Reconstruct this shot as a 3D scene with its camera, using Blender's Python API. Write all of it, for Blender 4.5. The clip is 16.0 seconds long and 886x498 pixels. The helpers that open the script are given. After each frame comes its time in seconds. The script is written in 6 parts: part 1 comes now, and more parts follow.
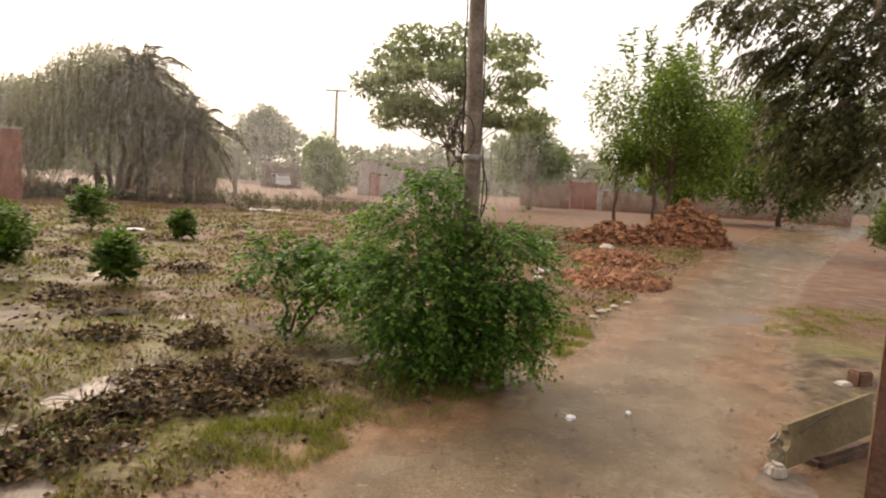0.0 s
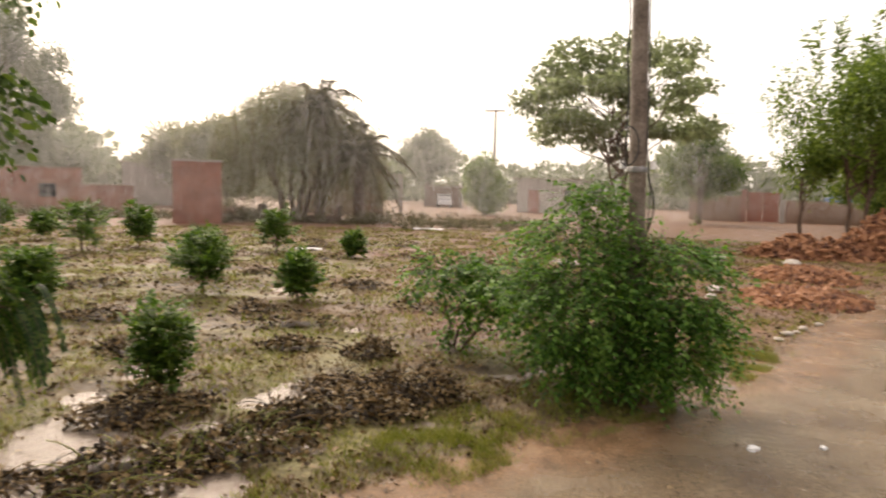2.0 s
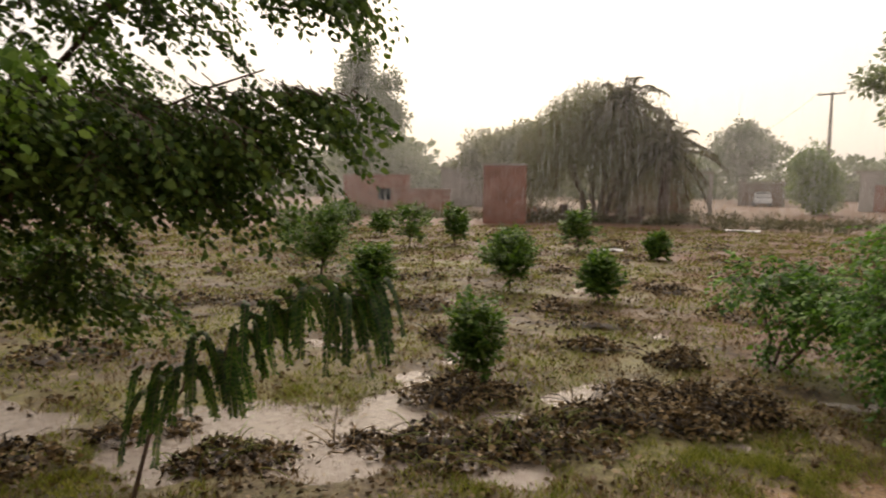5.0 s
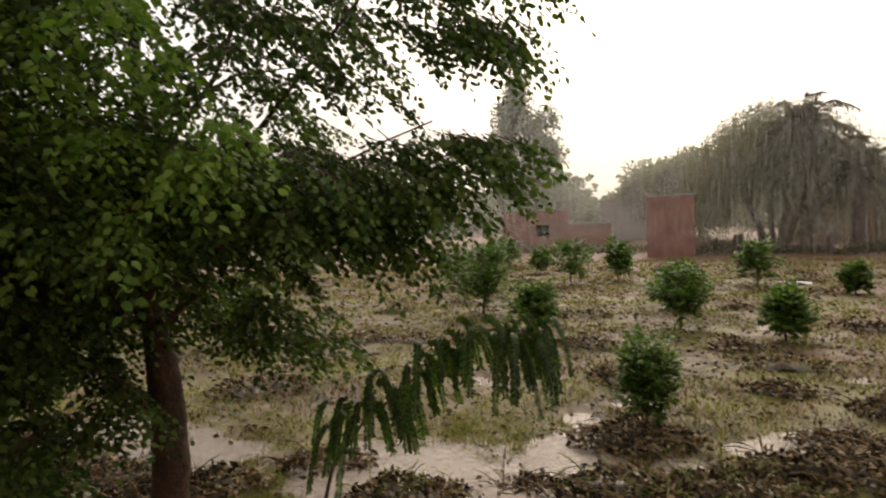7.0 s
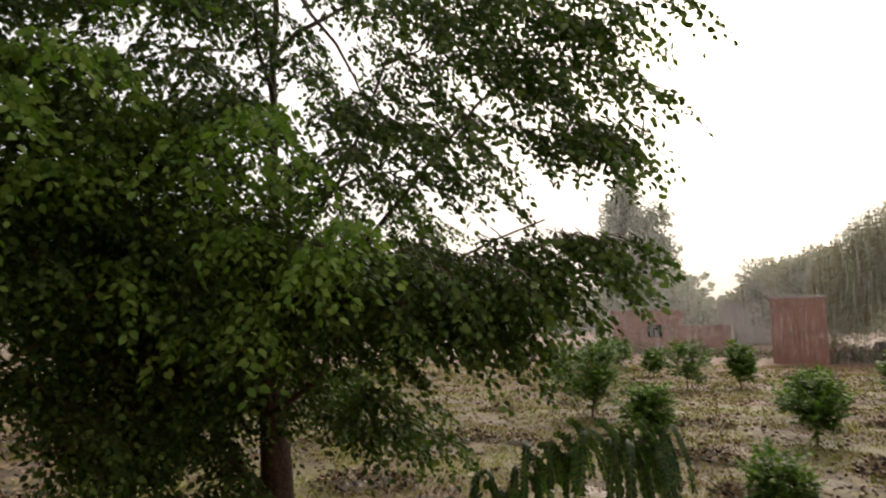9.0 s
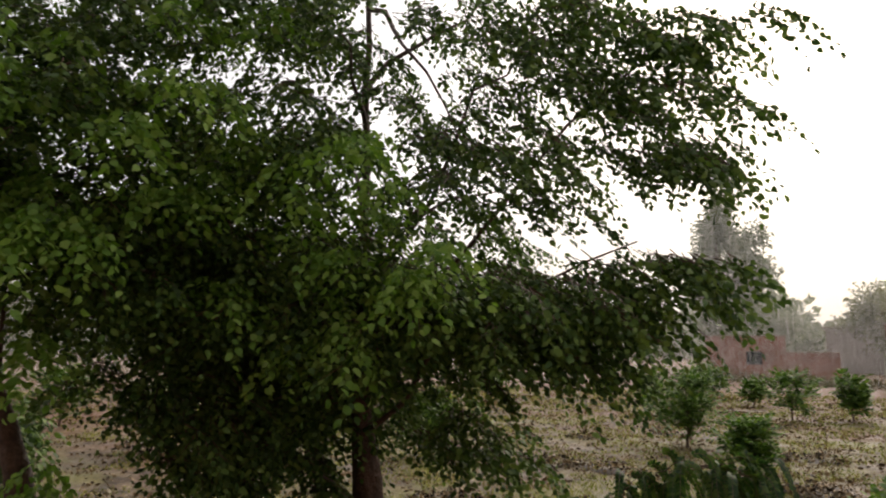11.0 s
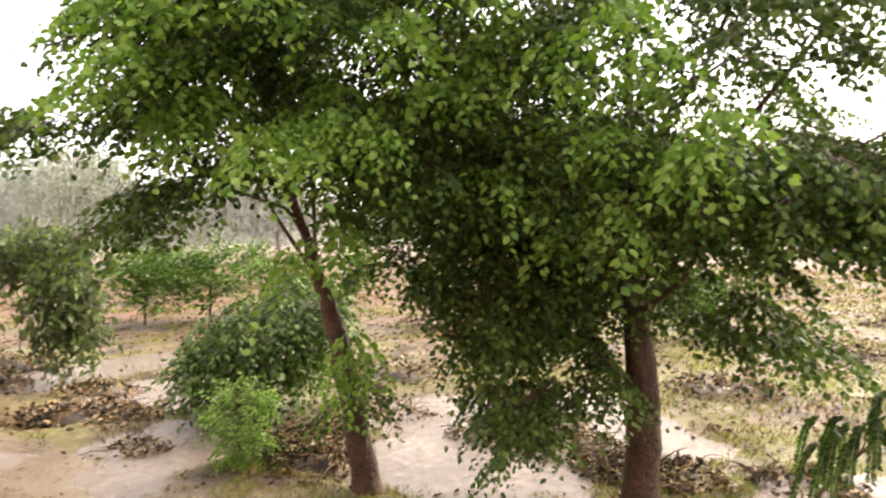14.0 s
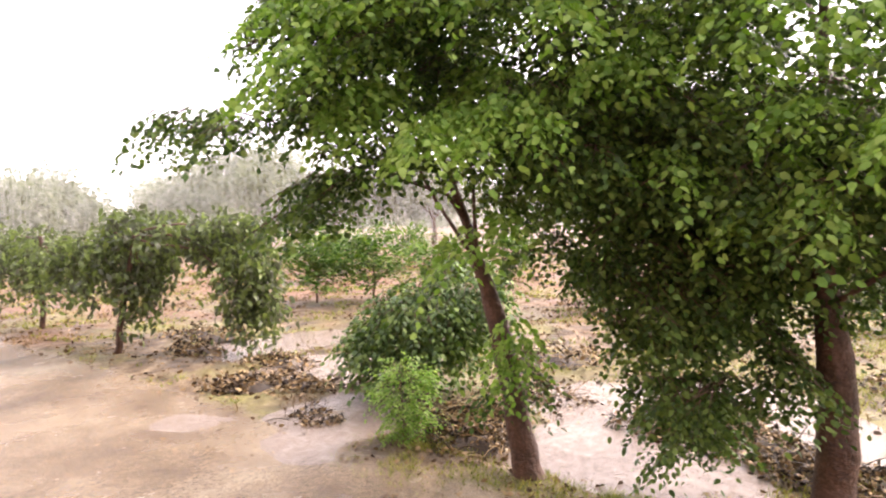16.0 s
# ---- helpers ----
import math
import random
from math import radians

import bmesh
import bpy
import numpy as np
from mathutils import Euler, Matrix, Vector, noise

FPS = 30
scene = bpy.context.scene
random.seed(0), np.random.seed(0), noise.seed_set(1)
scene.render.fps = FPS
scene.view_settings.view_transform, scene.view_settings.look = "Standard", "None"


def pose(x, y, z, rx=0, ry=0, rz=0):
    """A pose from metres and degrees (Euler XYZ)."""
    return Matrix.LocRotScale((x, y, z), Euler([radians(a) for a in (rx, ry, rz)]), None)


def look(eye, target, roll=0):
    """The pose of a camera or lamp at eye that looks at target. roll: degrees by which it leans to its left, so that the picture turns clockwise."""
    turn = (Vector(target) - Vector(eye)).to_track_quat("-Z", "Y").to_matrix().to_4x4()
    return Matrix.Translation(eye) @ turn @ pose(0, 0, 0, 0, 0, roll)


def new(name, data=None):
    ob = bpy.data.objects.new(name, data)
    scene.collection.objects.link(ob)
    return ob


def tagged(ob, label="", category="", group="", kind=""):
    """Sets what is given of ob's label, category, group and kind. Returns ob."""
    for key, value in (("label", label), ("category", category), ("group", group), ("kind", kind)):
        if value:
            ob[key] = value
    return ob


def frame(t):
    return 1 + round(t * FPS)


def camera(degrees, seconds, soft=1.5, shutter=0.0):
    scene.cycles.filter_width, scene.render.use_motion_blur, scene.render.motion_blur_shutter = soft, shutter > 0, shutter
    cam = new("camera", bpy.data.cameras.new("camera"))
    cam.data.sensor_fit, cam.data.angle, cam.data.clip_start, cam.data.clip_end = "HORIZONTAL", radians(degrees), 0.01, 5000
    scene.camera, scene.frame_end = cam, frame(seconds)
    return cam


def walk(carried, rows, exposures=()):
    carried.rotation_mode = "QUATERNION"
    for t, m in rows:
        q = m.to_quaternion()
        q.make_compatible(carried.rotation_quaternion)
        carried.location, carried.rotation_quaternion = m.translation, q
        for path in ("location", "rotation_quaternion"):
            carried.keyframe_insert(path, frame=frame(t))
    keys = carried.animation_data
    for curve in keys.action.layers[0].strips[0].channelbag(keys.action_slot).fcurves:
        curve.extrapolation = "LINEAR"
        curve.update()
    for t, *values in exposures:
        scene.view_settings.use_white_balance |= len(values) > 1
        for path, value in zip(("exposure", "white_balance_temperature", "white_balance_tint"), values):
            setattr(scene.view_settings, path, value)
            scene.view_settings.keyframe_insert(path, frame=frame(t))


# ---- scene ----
cam = camera(69.3, 16.0, soft=2.0, shutter=0.5)
PATH = [
    (0, 0.011, 0.165, 1.885, 83.79, -3.38, 0.37),
    (0.5, 0.011, 0.160, 1.880, 83.11, -3.03, 3.20),
    (1, 0.011, 0.162, 1.877, 82.75, -2.24, 6.50),
    (1.5, 0.002, 0.167, 1.874, 83.77, -2.17, 9.81),
    (2, -0.005, 0.159, 1.874, 84.75, -1.50, 14.44),
    (2.5, -0.010, 0.149, 1.882, 84.84, -0.69, 21.22),
    (3, -0.018, 0.143, 1.892, 85.90, -0.37, 25.09),
    (3.5, -0.016, 0.130, 1.888, 85.64, -0.38, 29.05),
    (4, -0.025, 0.120, 1.891, 85.01, -0.73, 32.92),
    (6.5, -0.040, 0.058, 1.914, 86.23, 1.68, 51.55),
    (7, -0.038, 0.046, 1.918, 87.86, 2.08, 54.67),
    (7.5, -0.034, 0.032, 1.918, 89.88, 2.09, 57.59),
    (8, -0.036, 0.023, 1.922, 91.89, 1.47, 59.73),
    (8.5, -0.036, 0.014, 1.924, 94.30, 1.06, 62.00),
    (9, -0.031, 0.001, 1.924, 96.56, 0.46, 63.97),
    (11.5, -0.017, -0.049, 1.924, 98.28, -0.71, 73.94),
    (12, -0.016, -0.065, 1.914, 97.83, -0.91, 77.30),
    (12.5, -0.024, -0.087, 1.914, 96.54, -0.42, 81.62),
    (13, -0.028, -0.098, 1.915, 94.69, 0.47, 85.82),
    (13.5, -0.041, -0.113, 1.922, 91.12, 0.51, 89.68),
    (14, -0.069, -0.139, 1.916, 88.28, 0.86, 93.34),
    (14.5, -0.092, -0.149, 1.922, 87.57, 1.55, 96.95),
    (15, -0.103, -0.163, 1.926, 87.28, 1.74, 101.28),
    (15.5, -0.102, -0.176, 1.931, 87.18, 1.76, 104.30),
    (16, -0.102, -0.188, 1.941, 86.91, 1.67, 106.97),
]
EXPOSURES = [(0.0, 0.5, 7500, 18), (1.5, 0.72, 7450, 18), (2.5, 0.54, 7400, 16), (4.0, 0.03, 7300, 15), (6.5, 0.0, 7200, 14), (9.0, 0.1, 6900, 14), (11.5, 0.04, 6700, 14), (12.5, 0.95, 7000, 11), (13.5, 1.55, 6900, 13), (14.5, 2.17, 6800, 20), (16.0, 2.2, 6600, 26)]
walk(cam, [(t, pose(*p)) for t, *p in PATH], EXPOSURES)

# ---------- world, sun, exposure ----------
SUN_AZ, SUN_EL = radians(36), radians(38)          # west of +y, above the horizon
sun_dir = Vector((-math.sin(SUN_AZ) * math.cos(SUN_EL), math.cos(SUN_AZ) * math.cos(SUN_EL), math.sin(SUN_EL)))
world = bpy.data.worlds.new("rain_sky")
scene.world = world
world.use_nodes = True
wn, wl = world.node_tree.nodes, world.node_tree.links
wn.clear()
sky = wn.new("ShaderNodeTexSky")
sky.sky_type, sky.sun_disc = "NISHITA", False
sky.sun_elevation, sky.sun_rotation = SUN_EL, -SUN_AZ
sky.dust_density, sky.air_density, sky.ozone_density = 6.0, 1.0, 1.0
bg_sky = wn.new("ShaderNodeBackground")
bg_sky.inputs["Strength"].default_value = 0.05
wl.new(sky.outputs["Color"], bg_sky.inputs["Color"])
# the rain cloud: pale, slightly warm, brighter towards the hidden sun and overhead
geo = wn.new("ShaderNodeTexCoord")
dot = wn.new("ShaderNodeVectorMath")
dot.operation = "DOT_PRODUCT"
dot.inputs[1].default_value = sun_dir
wl.new(geo.outputs["Generated"], dot.inputs[0])
ramp = wn.new("ShaderNodeValToRGB")
ramp.color_ramp.elements[0].position, ramp.color_ramp.elements[0].color = 0.0, (0.58, 0.575, 0.575, 1)
ramp.color_ramp.elements[1].position, ramp.color_ramp.elements[1].color = 0.95, (1.0, 0.985, 0.93, 1)
wl.new(dot.outputs["Value"], ramp.inputs["Fac"])
bg_cloud = wn.new("ShaderNodeBackground")
bg_cloud.inputs["Strength"].default_value = 0.95
wl.new(ramp.outputs["Color"], bg_cloud.inputs["Color"])
both = wn.new("ShaderNodeAddShader")
wl.new(bg_sky.outputs[0], both.inputs[0])
wl.new(bg_cloud.outputs[0], both.inputs[1])
wout = wn.new("ShaderNodeOutputWorld")
wl.new(both.outputs[0], wout.inputs["Surface"])
sun = bpy.data.lights.new("sun", "SUN")
sun.energy, sun.angle, sun.color = 1.1, radians(25), (1.0, 0.95, 0.86)
sun_ob = new("sun", sun)
sun_ob.matrix_world = look(sun_dir * 100, (0, 0, 0))


# ---------- materials ----------
def mat(name, colors, rough=0.7, scale=8.0, bump=0.0, bump_scale=40.0, metal=0.0, spec=0.5, island=0.0, coat=0.0):
    """A surface whose colour wanders between the given ones at two scales."""
    m = bpy.data.materials.new(name)
    m.use_nodes = True
    n, l = m.node_tree.nodes, m.node_tree.links
    b = n["Principled BSDF"]
    co = n.new("ShaderNodeTexCoord")
    t1, t2 = n.new("ShaderNodeTexNoise"), n.new("ShaderNodeTexNoise")
    t1.inputs["Scale"].default_value, t2.inputs["Scale"].default_value = scale, scale * 7.3
    t1.inputs["Detail"].default_value, t2.inputs["Detail"].default_value = 4, 3
    l.new(co.outputs["Object"], t1.inputs["Vector"])
    l.new(co.outputs["Object"], t2.inputs["Vector"])
    mix = n.new("ShaderNodeMath")
    mix.operation = "MULTIPLY_ADD"
    mix.inputs[1].default_value = 0.45
    l.new(t2.outputs["Fac"], mix.inputs[0])
    sc = n.new("ShaderNodeMath")
    sc.operation = "MULTIPLY"
    sc.inputs[1].default_value = 0.55
    l.new(t1.outputs["Fac"], sc.inputs[0])
    l.new(sc.outputs[0], mix.inputs[2])
    r = n.new("ShaderNodeValToRGB")
    el = r.color_ramp.elements
    while len(el) < len(colors):
        el.new(0.5)
    for i, c in enumerate(colors):
        el[i].position = 0.34 + 0.32 * i / max(1, len(colors) - 1)
        el[i].color = (*c, 1)
    if island:
        g = n.new("ShaderNodeNewGeometry")
        a = n.new("ShaderNodeMath")
        a.operation = "MULTIPLY_ADD"
        a.inputs[1].default_value, a.inputs[2].default_value = island, -island / 2
        l.new(g.outputs["Random Per Island"], a.inputs[0])
        s = n.new("ShaderNodeMath")
        l.new(a.outputs[0], s.inputs[0])
        l.new(mix.outputs[0], s.inputs[1])
        l.new(s.outputs[0], r.inputs["Fac"])
    else:
        l.new(mix.outputs[0], r.inputs["Fac"])
    l.new(r.outputs["Color"], b.inputs["Base Color"])
    b.inputs["Roughness"].default_value, b.inputs["Metallic"].default_value = rough, metal
    b.inputs["Specular IOR Level"].default_value = spec
    b.inputs["Coat Weight"].default_value = coat
    if bump:
        t3 = n.new("ShaderNodeTexNoise")
        t3.inputs["Scale"].default_value, t3.inputs["Detail"].default_value = bump_scale, 6
        l.new(co.outputs["Object"], t3.inputs["Vector"])
        bp = n.new("ShaderNodeBump")
        bp.inputs["Strength"].default_value, bp.inputs["Distance"].default_value = bump, 0.02
        l.new(t3.outputs["Fac"], bp.inputs["Height"])
        l.new(bp.outputs["Normal"], b.inputs["Normal"])
    return m


def leaf_mat(name, colors, rough=0.5, through_light=0.35, spec=0.22):
    """Leaves: each its own tone, glossy when wet, letting some light through."""
    m = mat(name, colors, rough, 1.3, island=0.45, spec=spec)
    n, l = m.node_tree.nodes, m.node_tree.links
    b, out = n["Principled BSDF"], n["Material Output"]
    ramp_out = b.inputs["Base Color"].links[0].from_socket
    tr = n.new("ShaderNodeBsdfTranslucent")
    hs = n.new("ShaderNodeHueSaturation")
    hs.inputs["Saturation"].default_value, hs.inputs["Value"].default_value = 1.15, 1.7
    l.new(ramp_out, hs.inputs["Color"])
    l.new(hs.outputs["Color"], tr.inputs["Color"])
    mx = n.new("ShaderNodeMixShader")
    mx.inputs["Fac"].default_value = through_light
    l.new(b.outputs[0], mx.inputs[1])
    l.new(tr.outputs[0], mx.inputs[2])
    l.new(mx.outputs[0], out.inputs["Surface"])
    return m


def brick_mat(name, c1, c2, mortar):
    m = bpy.data.materials.new(name)
    m.use_nodes = True
    n, l = m.node_tree.nodes, m.node_tree.links
    b = n["Principled BSDF"]
    co = n.new("ShaderNodeTexCoord")
    sep, cmb, add = n.new("ShaderNodeSeparateXYZ"), n.new("ShaderNodeCombineXYZ"), n.new("ShaderNodeMath")
    l.new(co.outputs["Object"], sep.inputs[0])
    l.new(sep.outputs["X"], add.inputs[0])
    l.new(sep.outputs["Y"], add.inputs[1])
    l.new(add.outputs[0], cmb.inputs["X"])
    l.new(sep.outputs["Z"], cmb.inputs["Y"])
    br = n.new("ShaderNodeTexBrick")
    br.inputs["Scale"].default_value = 1.0
    br.inputs["Brick Width"].default_value, br.inputs["Row Height"].default_value = 0.235, 0.08
    br.inputs["Mortar Size"].default_value = 0.008
    br.inputs["Color1"].default_value, br.inputs["Color2"].default_value = (*c1, 1), (*c2, 1)
    br.inputs["Mortar"].default_value = (*mortar, 1)
    l.new(cmb.outputs[0], br.inputs["Vector"])
    ns = n.new("ShaderNodeTexNoise")
    ns.inputs["Scale"].default_value, ns.inputs["Detail"].default_value = 1.1, 6
    l.new(co.outputs["Object"], ns.inputs["Vector"])
    rp = n.new("ShaderNodeValToRGB")
    rp.color_ramp.elements[0].position, rp.color_ramp.elements[0].color = 0.3, (0.62, 0.58, 0.56, 1)
    rp.color_ramp.elements[1].position, rp.color_ramp.elements[1].color = 0.7, (1.1, 1.08, 1.05, 1)
    l.new(ns.outputs["Fac"], rp.inputs["Fac"])
    mx = n.new("ShaderNodeMix")
    mx.data_type, mx.blend_type = "RGBA", "MULTIPLY"
    mx.inputs["Factor"].default_value = 1.0
    l.new(br.outputs["Color"], mx.inputs["A"])
    l.new(rp.outputs["Color"], mx.inputs["B"])
    l.new(mx.outputs["Result"], b.inputs["Base Color"])
    b.inputs["Roughness"].default_value = 0.75
    bp = n.new("ShaderNodeBump")
    bp.inputs["Strength"].default_value, bp.inputs["Distance"].default_value = 0.6, 0.01
    l.new(br.outputs["Fac"], bp.inputs["Height"])
    bp.invert = True
    l.new(bp.outputs["Normal"], b.inputs["Normal"])
    return m


M_BARK = mat("bark_brown", [(0.05, 0.035, 0.025), (0.12, 0.075, 0.05), (0.2, 0.13, 0.09)], 0.75, 9, 0.8, 28)
M_BARK_RED = mat("bark_red_wet", [(0.026, 0.013, 0.009), (0.075, 0.036, 0.021), (0.14, 0.075, 0.048)], 0.6, 8, 1.0, 24)
M_POLE = mat("weathered_pole_wood", [(0.10, 0.075, 0.055), (0.2, 0.155, 0.12), (0.3, 0.25, 0.2)], 0.6, 5, 0.5, 22)
M_LEAF = leaf_mat("leaf_shisham", [(0.032, 0.064, 0.014), (0.066, 0.122, 0.027), (0.135, 0.205, 0.048)], through_light=0.18)
M_LEAF_YOUNG = leaf_mat("leaf_young", [(0.1, 0.19, 0.032), (0.165, 0.285, 0.055), (0.25, 0.37, 0.095)], through_light=0.4)
M_LEAF_BUSH = leaf_mat("leaf_bush", [(0.034, 0.085, 0.015), (0.075, 0.17, 0.03), (0.15, 0.27, 0.055)], through_light=0.3, spec=0.16)
M_LEAF_CITRUS = leaf_mat("leaf_citrus", [(0.04, 0.085, 0.016), (0.075, 0.14, 0.026), (0.14, 0.215, 0.045)], 0.5, 0.3, 0.14)
M_LEAF_FROND = leaf_mat("leaf_frond", [(0.016, 0.042, 0.012), (0.035, 0.08, 0.02), (0.085, 0.13, 0.03)], 0.4, 0.3)
M_LEAF_DROOP = leaf_mat("leaf_drooping", [(0.062, 0.07, 0.04), (0.082, 0.11, 0.042), (0.135, 0.18, 0.055)], 0.4, 0.35)
M_LEAF_MID = leaf_mat("leaf_orchard_tree", [(0.045, 0.08, 0.02), (0.085, 0.135, 0.032), (0.145, 0.2, 0.05)], 0.5, 0.4)
M_LEAF_LIGHT = leaf_mat("leaf_light_green", [(0.075, 0.115, 0.026), (0.125, 0.185, 0.04), (0.21, 0.28, 0.07)], 0.45, 0.4)
# pale leaf colour with distance haze put into it, for weeping and background trees
M_LEAF_HAZE = leaf_mat("leaf_hazed", [(0.125, 0.125, 0.065), (0.16, 0.165, 0.085), (0.2, 0.205, 0.11)], 0.55, 0.5)
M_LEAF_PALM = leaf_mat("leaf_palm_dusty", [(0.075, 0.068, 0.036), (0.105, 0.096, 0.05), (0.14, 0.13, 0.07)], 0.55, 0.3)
# umbrella tree leaves, paled in colour for haze
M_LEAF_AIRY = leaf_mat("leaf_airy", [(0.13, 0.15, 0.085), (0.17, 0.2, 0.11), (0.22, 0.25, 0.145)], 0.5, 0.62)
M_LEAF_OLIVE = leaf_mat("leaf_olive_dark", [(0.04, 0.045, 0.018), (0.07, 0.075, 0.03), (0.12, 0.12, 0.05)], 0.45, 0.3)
# far trees and woods: rain haze is mixed into this grey-green
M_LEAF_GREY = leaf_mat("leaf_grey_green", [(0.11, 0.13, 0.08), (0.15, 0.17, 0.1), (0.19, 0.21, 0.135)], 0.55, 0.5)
M_LITTER = mat("fallen_leaf_litter", [(0.055, 0.033, 0.014), (0.125, 0.08, 0.037), (0.24, 0.165, 0.085)], 0.6, 3, island=0.6, spec=0.25)
M_DRY = mat("dry_weeds", [(0.026, 0.017, 0.008), (0.095, 0.06, 0.026), (0.27, 0.185, 0.085)], 0.6, 3, island=0.8, spec=0.25)
# near-black heap core: the deep shade between the leaves is in its colour
M_DRY_CORE = mat("shaded_weed_core", [(0.018, 0.012, 0.007), (0.04, 0.026, 0.015), (0.075, 0.05, 0.028)], 0.7, 14, 0.6, 40)
M_DRY_PALE = mat("dry_leaf_pale", [(0.16, 0.11, 0.06), (0.27, 0.21, 0.12), (0.4, 0.34, 0.23)], 0.5, 3, island=0.5)
M_GRASS = leaf_mat("wet_grass", [(0.1, 0.125, 0.022), (0.17, 0.192, 0.04), (0.27, 0.262, 0.078)], 0.5, 0.3)
M_GRASS_DRY = leaf_mat("dry_grass", [(0.075, 0.046, 0.02), (0.135, 0.088, 0.04), (0.22, 0.155, 0.08)], 0.6, 0.25)
M_BRICK = mat("broken_brick", [(0.08, 0.025, 0.009), (0.19, 0.066, 0.024), (0.34, 0.155, 0.07)], 0.7, 6, 0.5, 50, island=0.5)
M_BRICKWALL = brick_mat("brick_wall", (0.36, 0.14, 0.09), (0.28, 0.105, 0.07), (0.31, 0.2, 0.15))
M_MUDWALL = mat("mud_plaster", [(0.17, 0.1, 0.065), (0.24, 0.15, 0.1), (0.31, 0.21, 0.15)], 0.85, 1.2, 0.4, 9)
M_PLASTER = mat("stained_plaster", [(0.24, 0.205, 0.18), (0.34, 0.3, 0.265), (0.42, 0.385, 0.345)], 0.8, 0.9, 0.2, 12)
M_CONCRETE = mat("wet_concrete", [(0.15, 0.12, 0.08), (0.23, 0.19, 0.13), (0.32, 0.27, 0.2)], 0.55, 4, 0.6, 45)
M_RUST = mat("rusty_red_paint", [(0.2, 0.07, 0.045), (0.3, 0.1, 0.06), (0.36, 0.16, 0.1)], 0.55, 5, 0.3, 40)
M_PILLAR = mat("brown_red_plaster", [(0.09, 0.045, 0.028), (0.15, 0.075, 0.045), (0.2, 0.115, 0.075)], 0.7, 4, 0.4, 30)
M_STEEL = mat("dull_steel", [(0.22, 0.22, 0.22), (0.32, 0.32, 0.32), (0.42, 0.42, 0.42)], 0.4, 12, metal=0.8)
M_DARK = mat("dark_cable", [(0.012, 0.012, 0.012), (0.03, 0.028, 0.026), (0.05, 0.045, 0.04)], 0.5, 20)
M_WHITE = mat("white_plastic", [(0.7, 0.69, 0.67), (0.8, 0.79, 0.77), (0.86, 0.85, 0.83)], 0.45, 20)
M_CARWHITE = mat("car_white_paint", [(0.66, 0.66, 0.66), (0.72, 0.72, 0.72), (0.76, 0.76, 0.76)], 0.25, 3, coat=0.6)
M_CARBLUE = mat("blue_paint", [(0.1, 0.2, 0.42), (0.14, 0.27, 0.52), (0.2, 0.33, 0.56)], 0.35, 3, coat=0.3)
M_TYRE = mat("tyre_rubber", [(0.012, 0.012, 0.012), (0.022, 0.022, 0.022), (0.035, 0.033, 0.03)], 0.8, 20)
M_GLASS = mat("dark_window_glass", [(0.015, 0.017, 0.02), (0.02, 0.022, 0.025), (0.03, 0.03, 0.035)], 0.08, 3)
M_SIGNRED = mat("sign_red", [(0.42, 0.07, 0.06), (0.5, 0.09, 0.08), (0.55, 0.13, 0.11)], 0.5, 3)
M_SIGNBLUE = mat("sign_blue", [(0.12, 0.1, 0.34), (0.16, 0.13, 0.42), (0.2, 0.17, 0.46)], 0.5, 3)
M_SLAB = mat("tan_wet_slab", [(0.13, 0.10, 0.055), (0.17, 0.135, 0.078), (0.24, 0.2, 0.12)], 0.75, 4, 0.15, 45, spec=0.2)
M_STONE = mat("pale_stone", [(0.35, 0.3, 0.25), (0.48, 0.43, 0.37), (0.6, 0.56, 0.5)], 0.6, 10, 0.4, 40)


# ---------- mesh helpers ----------
def mesh_np(name, verts, faces, material, smooth=False):
    """A mesh from arrays; faces all of one size."""
    verts, faces = np.asarray(verts, np.float32), np.asarray(faces, np.int32)
    me = bpy.data.meshes.new(name)
    me.vertices.add(len(verts))
    me.vertices.foreach_set("co", verts.ravel())
    k = faces.shape[1]
    me.loops.add(faces.size)
    me.loops.foreach_set("vertex_index", faces.ravel())
    me.polygons.add(len(faces))
    me.polygons.foreach_set("loop_start", np.arange(0, faces.size, k, dtype=np.int32))
    me.polygons.foreach_set("loop_total", np.full(len(faces), k, np.int32))
    if smooth:
        me.polygons.foreach_set("use_smooth", np.ones(len(faces), bool))
    me.update(calc_edges=True)
    me.materials.append(material)
    return me


def part(name, data, material, parent, label=""):
    """One mesh object under a thing or under a part; data is a bmesh or a mesh."""
    if isinstance(data, bmesh.types.BMesh):
        me = bpy.data.meshes.new(name)
        data.to_mesh(me)
        data.free()
        me.materials.append(material)
        data = me
    ob = new(name, data)
    ob.parent = parent
    return tagged(ob, label)


def empty(name, x, y, z, label, category, group="", rz=0.0):
    ob = new(name)
    ob.empty_display_size = 0.2
    ob.matrix_basis = pose(x, y, z, 0, 0, rz)
    return tagged(ob, label, category, group)


def unit(v):
    v = np.asarray(v, float)
    return v / np.maximum(np.linalg.norm(v, axis=-1, keepdims=True), 1e-9)


